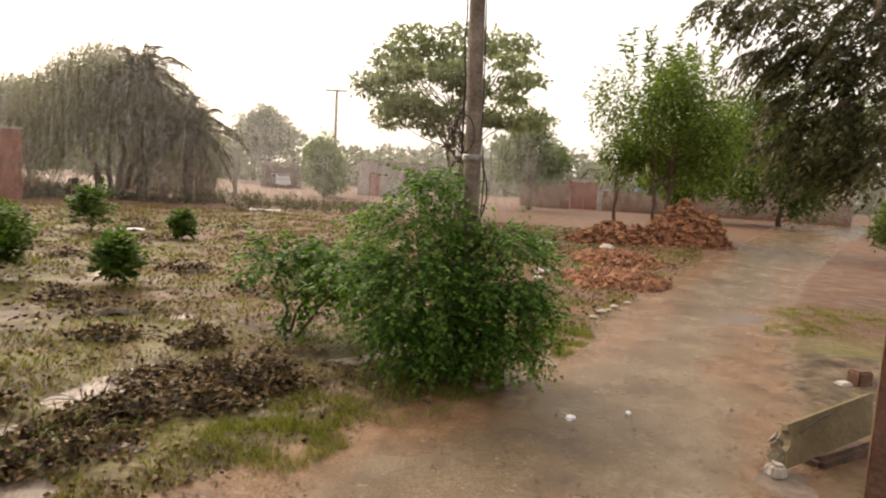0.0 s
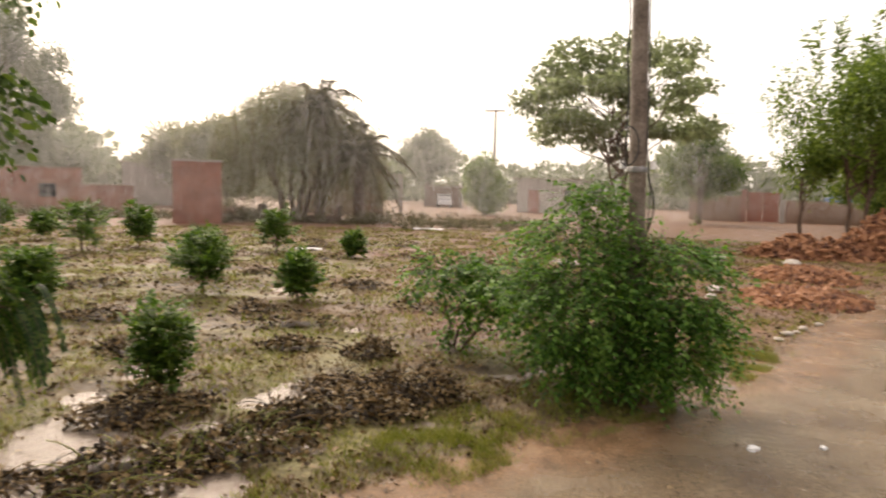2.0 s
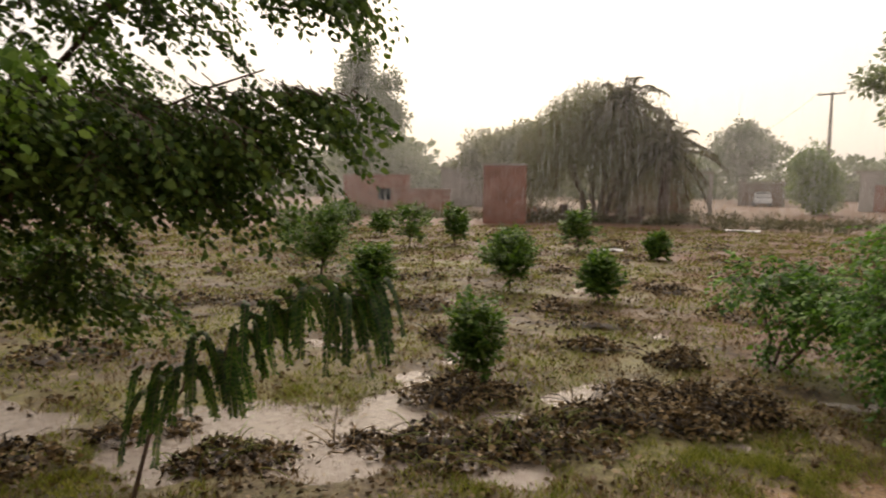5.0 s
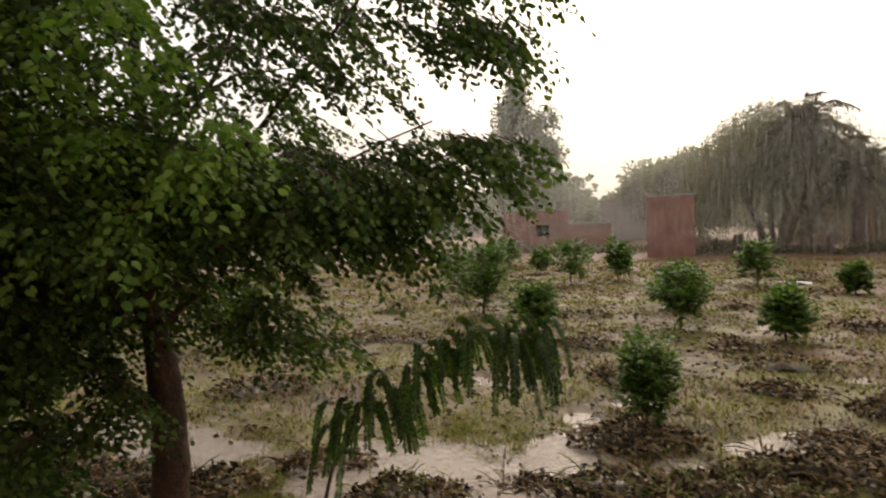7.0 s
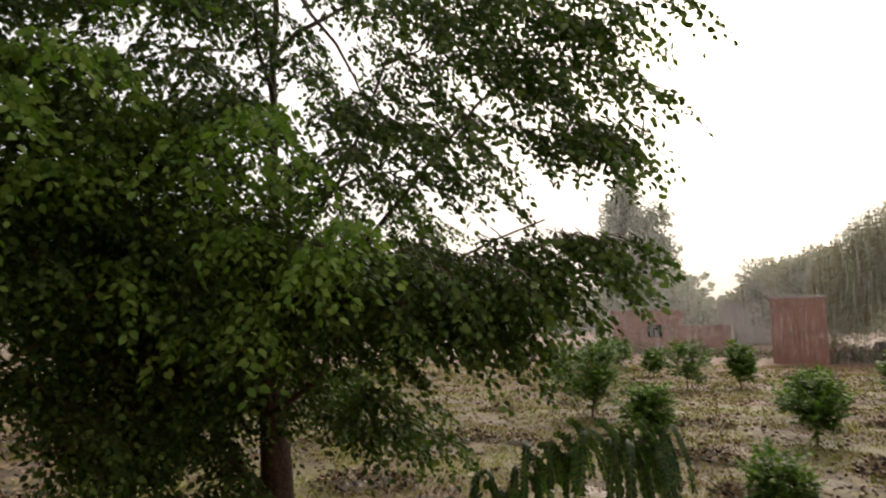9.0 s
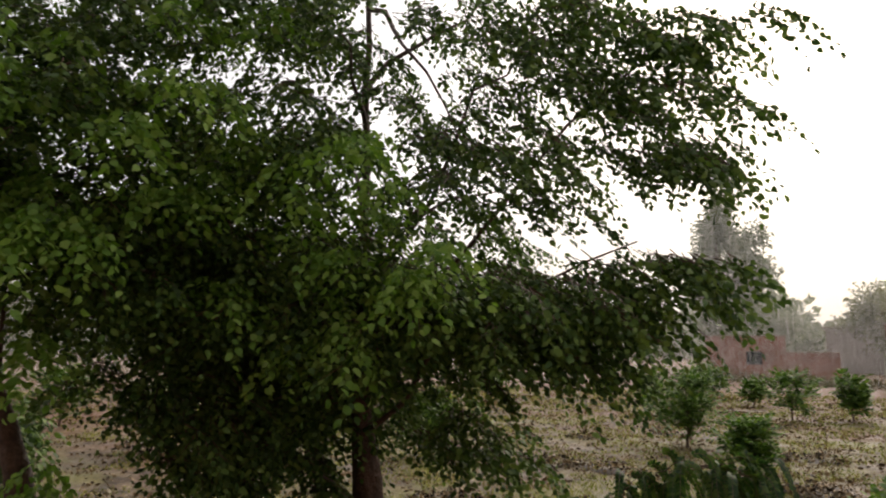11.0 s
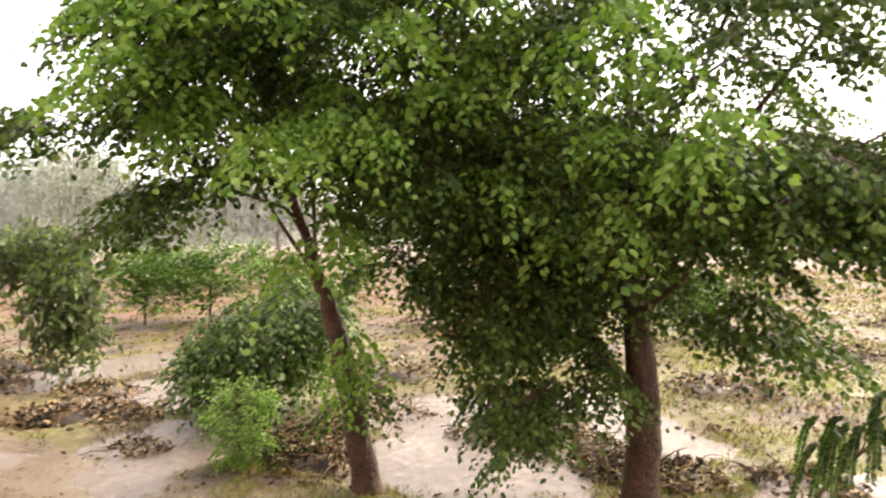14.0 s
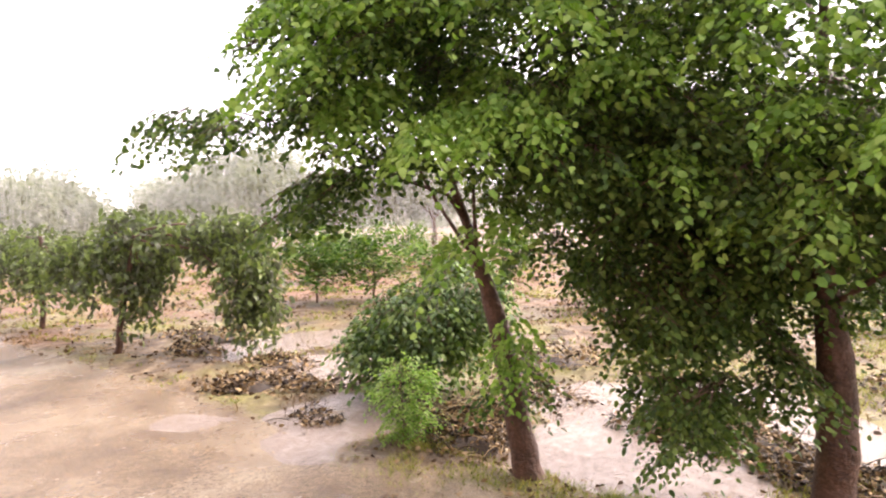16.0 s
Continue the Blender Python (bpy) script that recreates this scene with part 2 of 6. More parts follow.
def leaves(pos, dirs, length, width, rng, fold=0.25, flat=0.5, simple=False, ups=None):
    """Bowed oval leaves of four triangles (simple: two triangles). Returns verts, faces."""
    n = len(pos)
    d = unit(dirs)
    up = unit(np.array([0, 0, 1.0]) * flat + rng.normal(0, 1, (n, 3)) * (1 - flat))
    if ups is not None:
        up = unit(ups)
    s = unit(np.cross(d, up))
    nrm = np.cross(s, d)
    L = (length * rng.uniform(0.65, 1.25, n))[:, None] if np.isscalar(length) else np.asarray(length)[:, None]
    Wd = L * width
    base = pos
    tip = pos + d * L - nrm * L * 0.14
    if simple:
        lf = pos + d * L * 0.42 + s * Wd * 0.5 + nrm * L * fold * 0.25
        rt = pos + d * L * 0.42 - s * Wd * 0.5 + nrm * L * fold * 0.25
        v = np.stack([base, tip, lf, rt], 1).reshape(-1, 3)
        return v, (np.arange(n)[:, None, None] * 4 + np.array([[0, 1, 2], [0, 3, 1]])[None]).reshape(-1, 3)
    l1, r1 = (pos + d * L * 0.26 + s * Wd * k + nrm * L * fold * 0.18 for k in (0.46, -0.46))
    l2, r2 = (pos + d * L * 0.62 + s * Wd * k + nrm * L * fold * 0.14 for k in (0.44, -0.44))
    v = np.stack([base, l1, l2, tip, r2, r1], 1).reshape(-1, 3)
    f = np.array([[0, 1, 5], [1, 2, 5], [5, 2, 4], [2, 3, 4]])
    return v, (np.arange(n)[:, None, None] * 6 + f[None]).reshape(-1, 3)


def tube(points, radii, sides=8, rng=None, rough=0.0):
    """A tapered tube along points. Returns verts, quads."""
    P = np.asarray(points, float)
    n = len(P)
    t = unit(np.gradient(P, axis=0))
    ref = np.array([1.0, 0, 0]) if abs(t[0, 0]) < 0.8 else np.array([0, 1.0, 0])
    a = unit(np.cross(t, ref))
    b = np.cross(t, a)
    ang = np.arange(sides) / sides * 2 * np.pi
    r = np.asarray(radii, float)[:, None]
    if rng is not None and rough:
        r = r * (1 + rough * rng.normal(0, 1, (n, sides)))
    ring = P[:, None] + a[:, None] * (np.cos(ang) * r)[..., None] + b[:, None] * (np.sin(ang) * r)[..., None]
    v = ring.reshape(-1, 3)
    i, j = np.meshgrid(np.arange(n - 1), np.arange(sides), indexing="ij")
    k = (j + 1) % sides
    q = np.stack([i * sides + j, i * sides + k, (i + 1) * sides + k, (i + 1) * sides + j], -1).reshape(-1, 4)
    return v, q


def join(chunks):
    vs, fs, o = [], [], 0
    for v, f in chunks:
        vs.append(v)
        fs.append(np.asarray(f) + o)
        o += len(v)
    return np.concatenate(vs), np.concatenate(fs)


def bend(a, b, sag=0.0, n=7, rng=None, wob=0.0):
    a, b = np.asarray(a, float), np.asarray(b, float)
    u = np.linspace(0, 1, n)[:, None]
    p = a + (b - a) * u + np.array([0, 0, 1.0]) * sag * 4 * u * (1 - u)
    if rng is not None and wob:
        p[1:-1] += rng.normal(0, wob, (n - 2, 3))
    return p


def box_bm(sx, sy, sz, bevel=0.01, at=(0, 0, 0), bm=None, rot=None):
    """A bevelled block, its base centre at `at`."""
    own = bm is None
    b2 = bmesh.new()
    bmesh.ops.create_cube(b2, size=1)
    bmesh.ops.scale(b2, vec=(sx, sy, sz), verts=b2.verts)
    if bevel:
        bmesh.ops.bevel(b2, geom=b2.edges[:], offset=bevel, segments=2, affect="EDGES")
    bmesh.ops.translate(b2, vec=(0, 0, sz / 2), verts=b2.verts)
    if rot is not None:
        bmesh.ops.transform(b2, matrix=rot, verts=b2.verts)
    bmesh.ops.translate(b2, vec=at, verts=b2.verts)
    if own:
        return b2
    me = bpy.data.meshes.new("tmp")
    b2.to_mesh(me)
    b2.free()
    bm.from_mesh(me)
    bpy.data.meshes.remove(me)
    return bm


def put(bm, m):
    bmesh.ops.transform(bm, matrix=m, verts=bm.verts)
    return bm


# ---------- ground ----------
ROAD = [(-8.4, -10.9), (-7.2, -7.8), (-6.2, -5.4), (-5.5, -3.8), (-4.95, -2.65), (-4.6, -1.8), (-4.25, -0.9), (-3.8, 0.5),
        (-3.1, 1.8), (-2.3, 2.75), (-1.5, 3.7), (-0.55, 5.0), (0.5, 6.15), (1.5, 7.9), (2.5, 9.6), (5.2, 14.6), (12.6, 26.9),
        (29.8, 56.4), (37.0, 54.5), (19.4, 31.0), (8.4, 14.9), (5.75, 10.5), (3.6, 6.4), (2.7, 4.2), (2.4, 2.0), (2.3, -2.0),
        (2.0, -8.0), (-1.0, -20.0), (-12.0, -20.0)]
PUDDLES = [(-4.15, 2.85, 1.0, 0.085), (-3.2, 3.4, 0.42, 0.075), (-5.0, 0.1, 0.75, 0.075), (-5.9, -2.9, 0.8, 0.08), (-7.4, -3.4, 0.9, 0.08), (-6.6, -4.7, 0.6, 0.07),
           (-0.85, 6.55, 0.26, 0.055), (-1.25, 6.5, 0.22, 0.05), (-0.6, 6.85, 0.2, 0.05), (-1.35, 4.95, 0.3, 0.06), (-2.9, 5.0, 0.24, 0.06), (-2.6, 5.95, 0.28, 0.055), (-4.2, 4.6, 0.4, 0.06), (-5.8, 5.0, 0.6, 0.06), (-3.1, 8.0, 0.45, 0.05), (-6.2, 8.4, 0.5, 0.05), (-5.6, 10.6, 0.6, 0.06), (-5.7, 1.5, 0.7, 0.075), (-2.75, 5.35, 0.42, 0.07), (-6.5, -0.7, 0.9, 0.08), (-9.5, -5.2, 1.0, 0.08), (-5.3, -1.0, 0.5, 0.07),
           (-7.2, 1.0, 0.9, 0.075), (-3.7, 4.0, 0.35, 0.07), (-1.0, 18.2, 1.1, 0.08), (-3.0, 4.35, 0.3, 0.07), (-4.4, 5.6, 0.4, 0.06), (-8.5, -6.3, 0.7, 0.08), (-2.25, 3.6, 0.25, 0.07), (1.60, 8.00, 0.42, 0.030), (1.15, 6.91, 0.30, 0.028), (2.49, 4.26, 0.30, 0.028), (5.00, 10.28, 0.70, 0.026), (-4.76, -2.87, 0.30, 0.026), (-5.25, -4.44, 0.35, 0.026), (11.23, 19.16, 1.00, 0.030), (-3.74, 3.94, 0.34, 0.08), (-2.42, 3.4, 0.32, 0.075), (-1.98, 4.3, 0.28, 0.07), (-4.6, 2.15, 0.45, 0.08), (-7.8, -4.4, 0.7, 0.085), (-5.56, -2.95, 0.42, 0.08), (-5.35, -0.35, 0.6, 0.06), (-8.1, -5.7, 0.5, 0.08), (-3.4, 6.1, 0.35, 0.06)]


def road_depth(x, y):
    """Metres inside the road's outline (minus: outside), for arrays."""
    p = np.array(ROAD)
    q = np.roll(p, -1, axis=0)
    best = np.full(x.shape, 1e9)
    inside = np.zeros(x.shape, bool)
    for (ax, ay), (bx, by) in zip(p, q):
        dx, dy = bx - ax, by - ay
        u = np.clip(((x - ax) * dx + (y - ay) * dy) / (dx * dx + dy * dy), 0, 1)
        best = np.minimum(best, np.hypot(x - ax - u * dx, y - ay - u * dy))
        cross = (ay > y) != (by > y)
        xi = ax + (y - ay) * dx / (dy if abs(dy) > 1e-9 else 1e-9)
        inside ^= cross & (x < xi)
    return np.where(inside, best, -best)


def wave(x, y, scale, seed, octaves=3):
    """Smooth made-up relief from summed sines, -1 to 1."""
    r = np.random.default_rng(seed)
    out = np.zeros_like(x, dtype=float)
    for o in range(octaves):
        for _ in range(5):
            a, ph = r.uniform(0, 2 * np.pi), r.uniform(0, 2 * np.pi)
            k = 2 * np.pi / scale * 2 ** o * r.uniform(0.7, 1.4)
            out += np.sin(k * (x * np.cos(a) + y * np.sin(a)) + ph) / 2 ** o
    return out / 6


def height(x, y):
    x, y = np.asarray(x, float), np.asarray(y, float)
    rd = road_depth(x, y)
    on = np.clip(rd / 0.5 + 0.5, 0, 1)
    far = np.clip(1.6 - np.hypot(x, y) / 45, 0, 1)
    field = 0.034 + 0.03 * wave(x, y, 2.4, 3) + 0.014 * wave(x, y, 0.55, 5)
    road = 0.004 + 0.012 * wave(x, y, 3.0, 7) + 0.006 * wave(x, y, 0.7, 8)
    h = field * (1 - on) + road * on
    for px, py, r, d in PUDDLES:
        h = h - d * np.exp(-((x - px) ** 2 + (y - py) ** 2) / (r * r) * 1.1 * (1 + 0.35 * wave(x, y, 1.1, 11)))
    return h * far


def ground_z(x, y):
    return float(height(np.array([x]), np.array([y]))[0])


def build_ground():
    n = 335
    u = np.linspace(-1, 1, n)
    s = 4.0 * np.sinh(6.0 * u)
    X, Y = np.meshgrid(s - 2.5, s + 3.0, indexing="ij")
    rd = road_depth(X, Y)
    Z = height(X, Y)
    v = np.stack([X, Y, Z], -1).reshape(-1, 3)
    i, j = np.meshgrid(np.arange(n - 1), np.arange(n - 1), indexing="ij")
    q = np.stack([i * n + j, (i + 1) * n + j, (i + 1) * n + j + 1, i * n + j + 1], -1).reshape(-1, 4)
    m = bpy.data.materials.new("wet_earth")
    m.use_nodes = True
    nd, l = m.node_tree.nodes, m.node_tree.links
    b = nd["Principled BSDF"]
    me = mesh_np("ground", v, q, m, True)
    at = me.attributes.new("road", "FLOAT", "POINT")
    at.data.foreach_set("value", np.clip(rd / 0.7 + 0.5, 0, 1).ravel().astype(np.float32))
    # wheel tracks run along the lane at set distances from its edge
    along = rd + 0.35 * wave(X, Y, 5.0, 41) + 0.12 * wave(X, Y, 1.3, 42)
    rut = (0.5 + 0.5 * np.sin(along * 3.3 + 0.6)) * np.clip((Y + 2.5) / 4, 0.0, 1)
    at = me.attributes.new("rut", "FLOAT", "POINT")
    at.data.foreach_set("value", rut.ravel().astype(np.float32))
    # bare red soil towards the brick heaps and the far fields
    soil = 0.56 + 0.5 * wave(X, Y, 4.5, 43) + 0.3 * wave(X, Y, 1.1, 44) + np.clip((np.hypot(X, Y) - 12) / 12, -0.45, 0.45) - 0.6 * np.clip((-X - 3.5) / 4, 0, 1) * np.clip((Y + 1) / 3, 0, 1) * np.clip((30 - np.hypot(X, Y)) / 8, 0, 1) + 0.3 * np.exp(-((X - 3) ** 2 + (Y - 14) ** 2) / 40) - 0.38 * np.clip(-Y / 4, 0, 1)
    at = me.attributes.new("red_soil", "FLOAT", "POINT")
    at.data.foreach_set("value", np.clip(soil, 0, 1).ravel().astype(np.float32))
    # right side of the lane: dark wet mud, deepened in colour for tree shade
    lane_shade = np.clip((X - 0.62 * Y + 0.75) / 1.6 + 0.35 * wave(X * 0.8 - Y * 0.6, (X * 0.6 + Y * 0.8) * 3, 3.0, 45) + 0.2 * wave(X, Y, 0.8, 46), 0, 1)
    at = me.attributes.new("lane_shade", "FLOAT", "POINT")
    at.data.foreach_set("value", lane_shade.ravel().astype(np.float32))
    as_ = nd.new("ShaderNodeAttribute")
    as_.attribute_name = "lane_shade"
    ar = nd.new("ShaderNodeAttribute")
    ar.attribute_name = "rut"
    a = nd.new("ShaderNodeAttribute")
    a.attribute_name = "road"
    co = nd.new("ShaderNodeTexCoord")

    def noise_tex(scale, detail=5, rough=0.6):
        t = nd.new("ShaderNodeTexNoise")
        t.inputs["Scale"].default_value, t.inputs["Detail"].default_value, t.inputs["Roughness"].default_value = scale, detail, rough
        l.new(co.outputs["Object"], t.inputs["Vector"])
        return t

    def ramp(t, *stops):
        r = nd.new("ShaderNodeValToRGB")
        el = r.color_ramp.elements
        while len(el) < len(stops):
            el.new(0.5)
        for e, (p, c) in zip(el, stops):
            e.position, e.color = p, (*c, 1)
        l.new(t, r.inputs["Fac"])
        return r.outputs["Color"]

    def blend(fac, c1, c2):
        x = nd.new("ShaderNodeMix")
        x.data_type = "RGBA"
        l.new(fac, x.inputs["Factor"])
        l.new(c1, x.inputs["A"])
        l.new(c2, x.inputs["B"])
        return x.outputs["Result"]

    litter = ramp(noise_tex(3.2, 8, 0.72).outputs["Fac"], (0.36, (0.03, 0.019, 0.01)), (0.47, (0.085, 0.056, 0.028)), (0.56, (0.15, 0.106, 0.058)), (0.68, (0.29, 0.225, 0.145)))
    moss = ramp(noise_tex(14, 6, 0.7).outputs["Fac"], (0.35, (0.085, 0.08, 0.018)), (0.65, (0.22, 0.19, 0.06)))
    patch = ramp(noise_tex(0.55, 4).outputs["Fac"], (0.45, (0, 0, 0)), (0.6, (1, 1, 1)))
    field = blend(patch, litter, moss)
    af = nd.new("ShaderNodeAttribute")
    af.attribute_name = "red_soil"
    red = ramp(af.outputs["Fac"], (0.25, (0, 0, 0)), (0.8, (0.85, 0.85, 0.85)))
    redsoil = ramp(noise_tex(5, 6, 0.7).outputs["Fac"], (0.35, (0.1, 0.045, 0.022)), (0.65, (0.22, 0.108, 0.058)))
    field = blend(red, field, redsoil)
    mud = ramp(noise_tex(0.8, 7, 0.65).outputs["Fac"], (0.34, (0.1, 0.064, 0.036)), (0.46, (0.17, 0.12, 0.07)), (0.58, (0.24, 0.182, 0.115)), (0.7, (0.34, 0.28, 0.19)))
    mud_red = ramp(noise_tex(2.6, 7, 0.68).outputs["Fac"], (0.34, (0.125, 0.066, 0.032)), (0.5, (0.235, 0.134, 0.07)), (0.66, (0.34, 0.215, 0.125)))
    rutted = nd.new("ShaderNodeMath")
    rutted.operation = "MULTIPLY_ADD"
    rutted.inputs[1].default_value = 0.7
    l.new(noise_tex(1.4, 5, 0.65).outputs["Fac"], rutted.inputs[0])
    half = nd.new("ShaderNodeMath")
    half.operation = "MULTIPLY"
    half.inputs[1].default_value = 0.5
    l.new(ar.outputs["Fac"], half.inputs[0])
    l.new(half.outputs[0], rutted.inputs[2])
    mud = blend(ramp(rutted.outputs[0], (0.5, (0, 0, 0)), (0.8, (0.95, 0.95, 0.95))), mud, mud_red)
    # darker mud colour that carries the overhanging tree's shade
    shaded_mud = ramp(noise_tex(3.1, 7, 0.68).outputs["Fac"], (0.34, (0.046, 0.034, 0.018)), (0.5, (0.085, 0.062, 0.034)), (0.66, (0.14, 0.105, 0.06)))
    mud = blend(ramp(as_.outputs["Fac"], (0.2, (0, 0, 0)), (0.7, (0.8, 0.8, 0.8))), mud, shaded_mud)
    # ragged verge
    edge = nd.new("ShaderNodeMath")
    edge.operation = "MULTIPLY_ADD"
    edge.inputs[1].default_value = 0.9
    l.new(noise_tex(2.3, 6, 0.7).outputs["Fac"], edge.inputs[0])
    sub = nd.new("ShaderNodeMath")
    sub.operation = "SUBTRACT"
    sub.inputs[1].default_value = 0.45
    l.new(a.outputs["Fac"], sub.inputs[0])
    l.new(sub.outputs[0], edge.inputs[2])
    edge_r = ramp(edge.outputs[0], (0.38, (0, 0, 0)), (0.6, (1, 1, 1)))
    grain = nd.new("ShaderNodeMix")
    grain.data_type, grain.blend_type = "RGBA", "MULTIPLY"
    grain.inputs["Factor"].default_value = 0.75
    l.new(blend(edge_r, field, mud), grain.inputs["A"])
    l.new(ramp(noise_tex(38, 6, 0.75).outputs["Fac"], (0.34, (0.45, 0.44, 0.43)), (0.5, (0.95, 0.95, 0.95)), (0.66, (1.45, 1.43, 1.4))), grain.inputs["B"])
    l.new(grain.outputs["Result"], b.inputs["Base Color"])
    wet = nd.new("ShaderNodeMapRange")
    wet.inputs["From Min"].default_value, wet.inputs["From Max"].default_value = 0.38, 0.62
    wet.inputs["To Min"].default_value, wet.inputs["To Max"].default_value = 0.1, 0.36
    l.new(noise_tex(1.1, 6, 0.65).outputs["Fac"], wet.inputs["Value"])
    dry = nd.new("ShaderNodeMapRange")
    dry.inputs["From Min"].default_value, dry.inputs["From Max"].default_value = 0.35, 0.65
    dry.inputs["To Min"].default_value, dry.inputs["To Max"].default_value = 0.5, 0.85
    l.new(noise_tex(1.7, 6, 0.65).outputs["Fac"], dry.inputs["Value"])
    rmix = nd.new("ShaderNodeMix")
    l.new(edge_r, rmix.inputs["Factor"])
    l.new(dry.outputs[0], rmix.inputs["A"])
    l.new(wet.outputs[0], rmix.inputs["B"])
    l.new(rmix.outputs["Result"], b.inputs["Roughness"])
    b.inputs["Specular IOR Level"].default_value = 0.4
    bp = nd.new("ShaderNodeBump")
    bp.inputs["Strength"].default_value, bp.inputs["Distance"].default_value = 0.6, 0.05
    l.new(noise_tex(6.5, 10, 0.74).outputs["Fac"], bp.inputs["Height"])
    comb_at = nd.new("ShaderNodeMapping")
    comb_at.inputs["Rotation"].default_value, comb_at.inputs["Scale"].default_value = (0, 0, radians(32)), (15, 4, 4)
    l.new(co.outputs["Object"], comb_at.inputs["Vector"])
    comb = nd.new("ShaderNodeTexNoise")
    comb.inputs["Scale"].default_value, comb.inputs["Detail"].default_value, comb.inputs["Roughness"].default_value = 1.0, 5, 0.65
    comb.inputs["Distortion"].default_value = 0.8
    l.new(comb_at.outputs[0], comb.inputs["Vector"])
    bp2 = nd.new("ShaderNodeBump")
    bp2.inputs["Strength"].default_value, bp2.inputs["Distance"].default_value = 0.5, 0.03
    l.new(comb.outputs["Fac"], bp2.inputs["Height"])
    l.new(bp.outputs["Normal"], bp2.inputs["Normal"])
    l.new(bp2.outputs["Normal"], b.inputs["Normal"])
    ob = new("ground", me)
    tagged(ob, "rain-soaked brown earth with a muddy lane across it", "ground", kind="structure")


build_ground()


def build_water():
    m = mat("muddy_water", [(0.15, 0.11, 0.082), (0.21, 0.162, 0.125), (0.28, 0.228, 0.18)], 0.14, 1.5, 0.55, 55, spec=0.5)
    n = 60
    s = np.linspace(-1, 1, n) * 24
    X, Y = np.meshgrid(s - 4, s + 2, indexing="ij")
    v = np.stack([X, Y, np.full_like(X, -0.012)], -1).reshape(-1, 3)
    i, j = np.meshgrid(np.arange(n - 1), np.arange(n - 1), indexing="ij")
    q = np.stack([i * n + j, (i + 1) * n + j, (i + 1) * n + j + 1, i * n + j + 1], -1).reshape(-1, 4)
    tagged(new("water", mesh_np("water", v, q, m, True)), "shallow muddy rain puddles lying in the hollows", "puddle water", kind="structure")


build_water()


# ---------- plants ----------
def stuff_part(*a):
    return tagged(part(*a), kind="stuff")


def sprays(blobs, per, leaf, width, rng, axis, twig=0.2, droop=0.8, origin=(0, 0, 0), fan=18):
    """Leafy boughs in tiers: each arches out from the bole and bows down, with compound leaves hanging to either side."""
    P, D = [], []
    for bx, by, bz, r, rz, cnt in blobs:
        k = max(2, int(cnt * (1.02 if bz > 2.75 else 1.4) / fan))
        rz = rz * 1.9 if bz > 2.75 else rz
        d = unit(rng.normal(0, 1, (k, 3)))
        c = np.array([bx, by, bz]) + d * (rng.uniform(0.1, 1.0, k) ** 0.5)[:, None] * np.array([r, r, rz])
        out = unit((c - np.array([axis[0], axis[1], 0])) * np.array([1, 1, 0]) + d * np.array([0.5, 0.5, 0]) + rng.normal(0, 0.25, (k, 3)) * np.array([1, 1, 0]))
        side = np.stack([-out[:, 1], out[:, 0], np.zeros(k)], 1)
        L = rng.uniform(0.32, 0.62, k)[:, None]
        bow = rng.uniform(0.25, 0.75, k)[:, None] * droop
        u = np.linspace(0, 1, fan)[None]
        sgn = np.where(np.arange(fan) % 2 == 0, 1.0, -1.0)[None, :, None]
        p = c[:, None] + out[:, None] * (L * (u - 0.5 - 0.12 * u * u))[..., None] + side[:, None] * sgn * 0.02 + rng.normal(0, 0.015, (k, fan, 3))
        p[..., 2] += L * (0.16 * u - bow * u * u) + 0.04
        dd = out[:, None] * (0.45 + 0.5 * u)[..., None] + side[:, None] * sgn * (0.85 - 0.55 * u)[..., None] + rng.normal(0, 0.16, (k, fan, 3))
        dd[..., 2] -= droop * (0.35 + 0.45 * u)
        P.append(p.reshape(-1, 3))
        D.append(unit(dd.reshape(-1, 3)))
    return leafy(np.concatenate(P) - np.array(origin), np.concatenate(D), per, leaf, width, rng, twig, droop, 0.42)


def twigs(blobs, per, leaf, width, rng, twig=0.34, droop=0.35, origin=(0, 0, 0), gap=0.0):
    """Leafy twigs filling the blobs (x, y, z, radius, half height, count), pointing outward and drooping."""
    P, D = [], []
    for bx, by, bz, r, rz, cnt in blobs:
        d = unit(rng.normal(0, 1, (cnt, 3)))
        rad = rng.uniform(0.25, 1.0, cnt) ** 0.6
        p = np.array([bx, by, bz]) + d * rad[:, None] * np.array([r, r, rz])
        if gap and cnt >= 100:
            layer = np.sin(p[:, 2] * 13.0 + p[:, 0] * 1.7 + p[:, 1] * 1.3) + 0.5 * np.sin(p[:, 0] * 5.1 + 1.3) + 0.5 * np.sin(p[:, 1] * 4.7)
            keep = layer > np.where(p[:, 2] > 2.7, 0.15 - gap * 0.5, -gap)
            p, d = p[keep], d[keep]
        out = unit(d * np.array([1, 1, 0.3]) + rng.normal(0, 0.35, d.shape) + np.array([0, 0, -droop]))
        P.append(p)
        D.append(out)
    return leafy(np.concatenate(P) - np.array(origin), np.concatenate(D), per, leaf, width, rng, twig, droop)


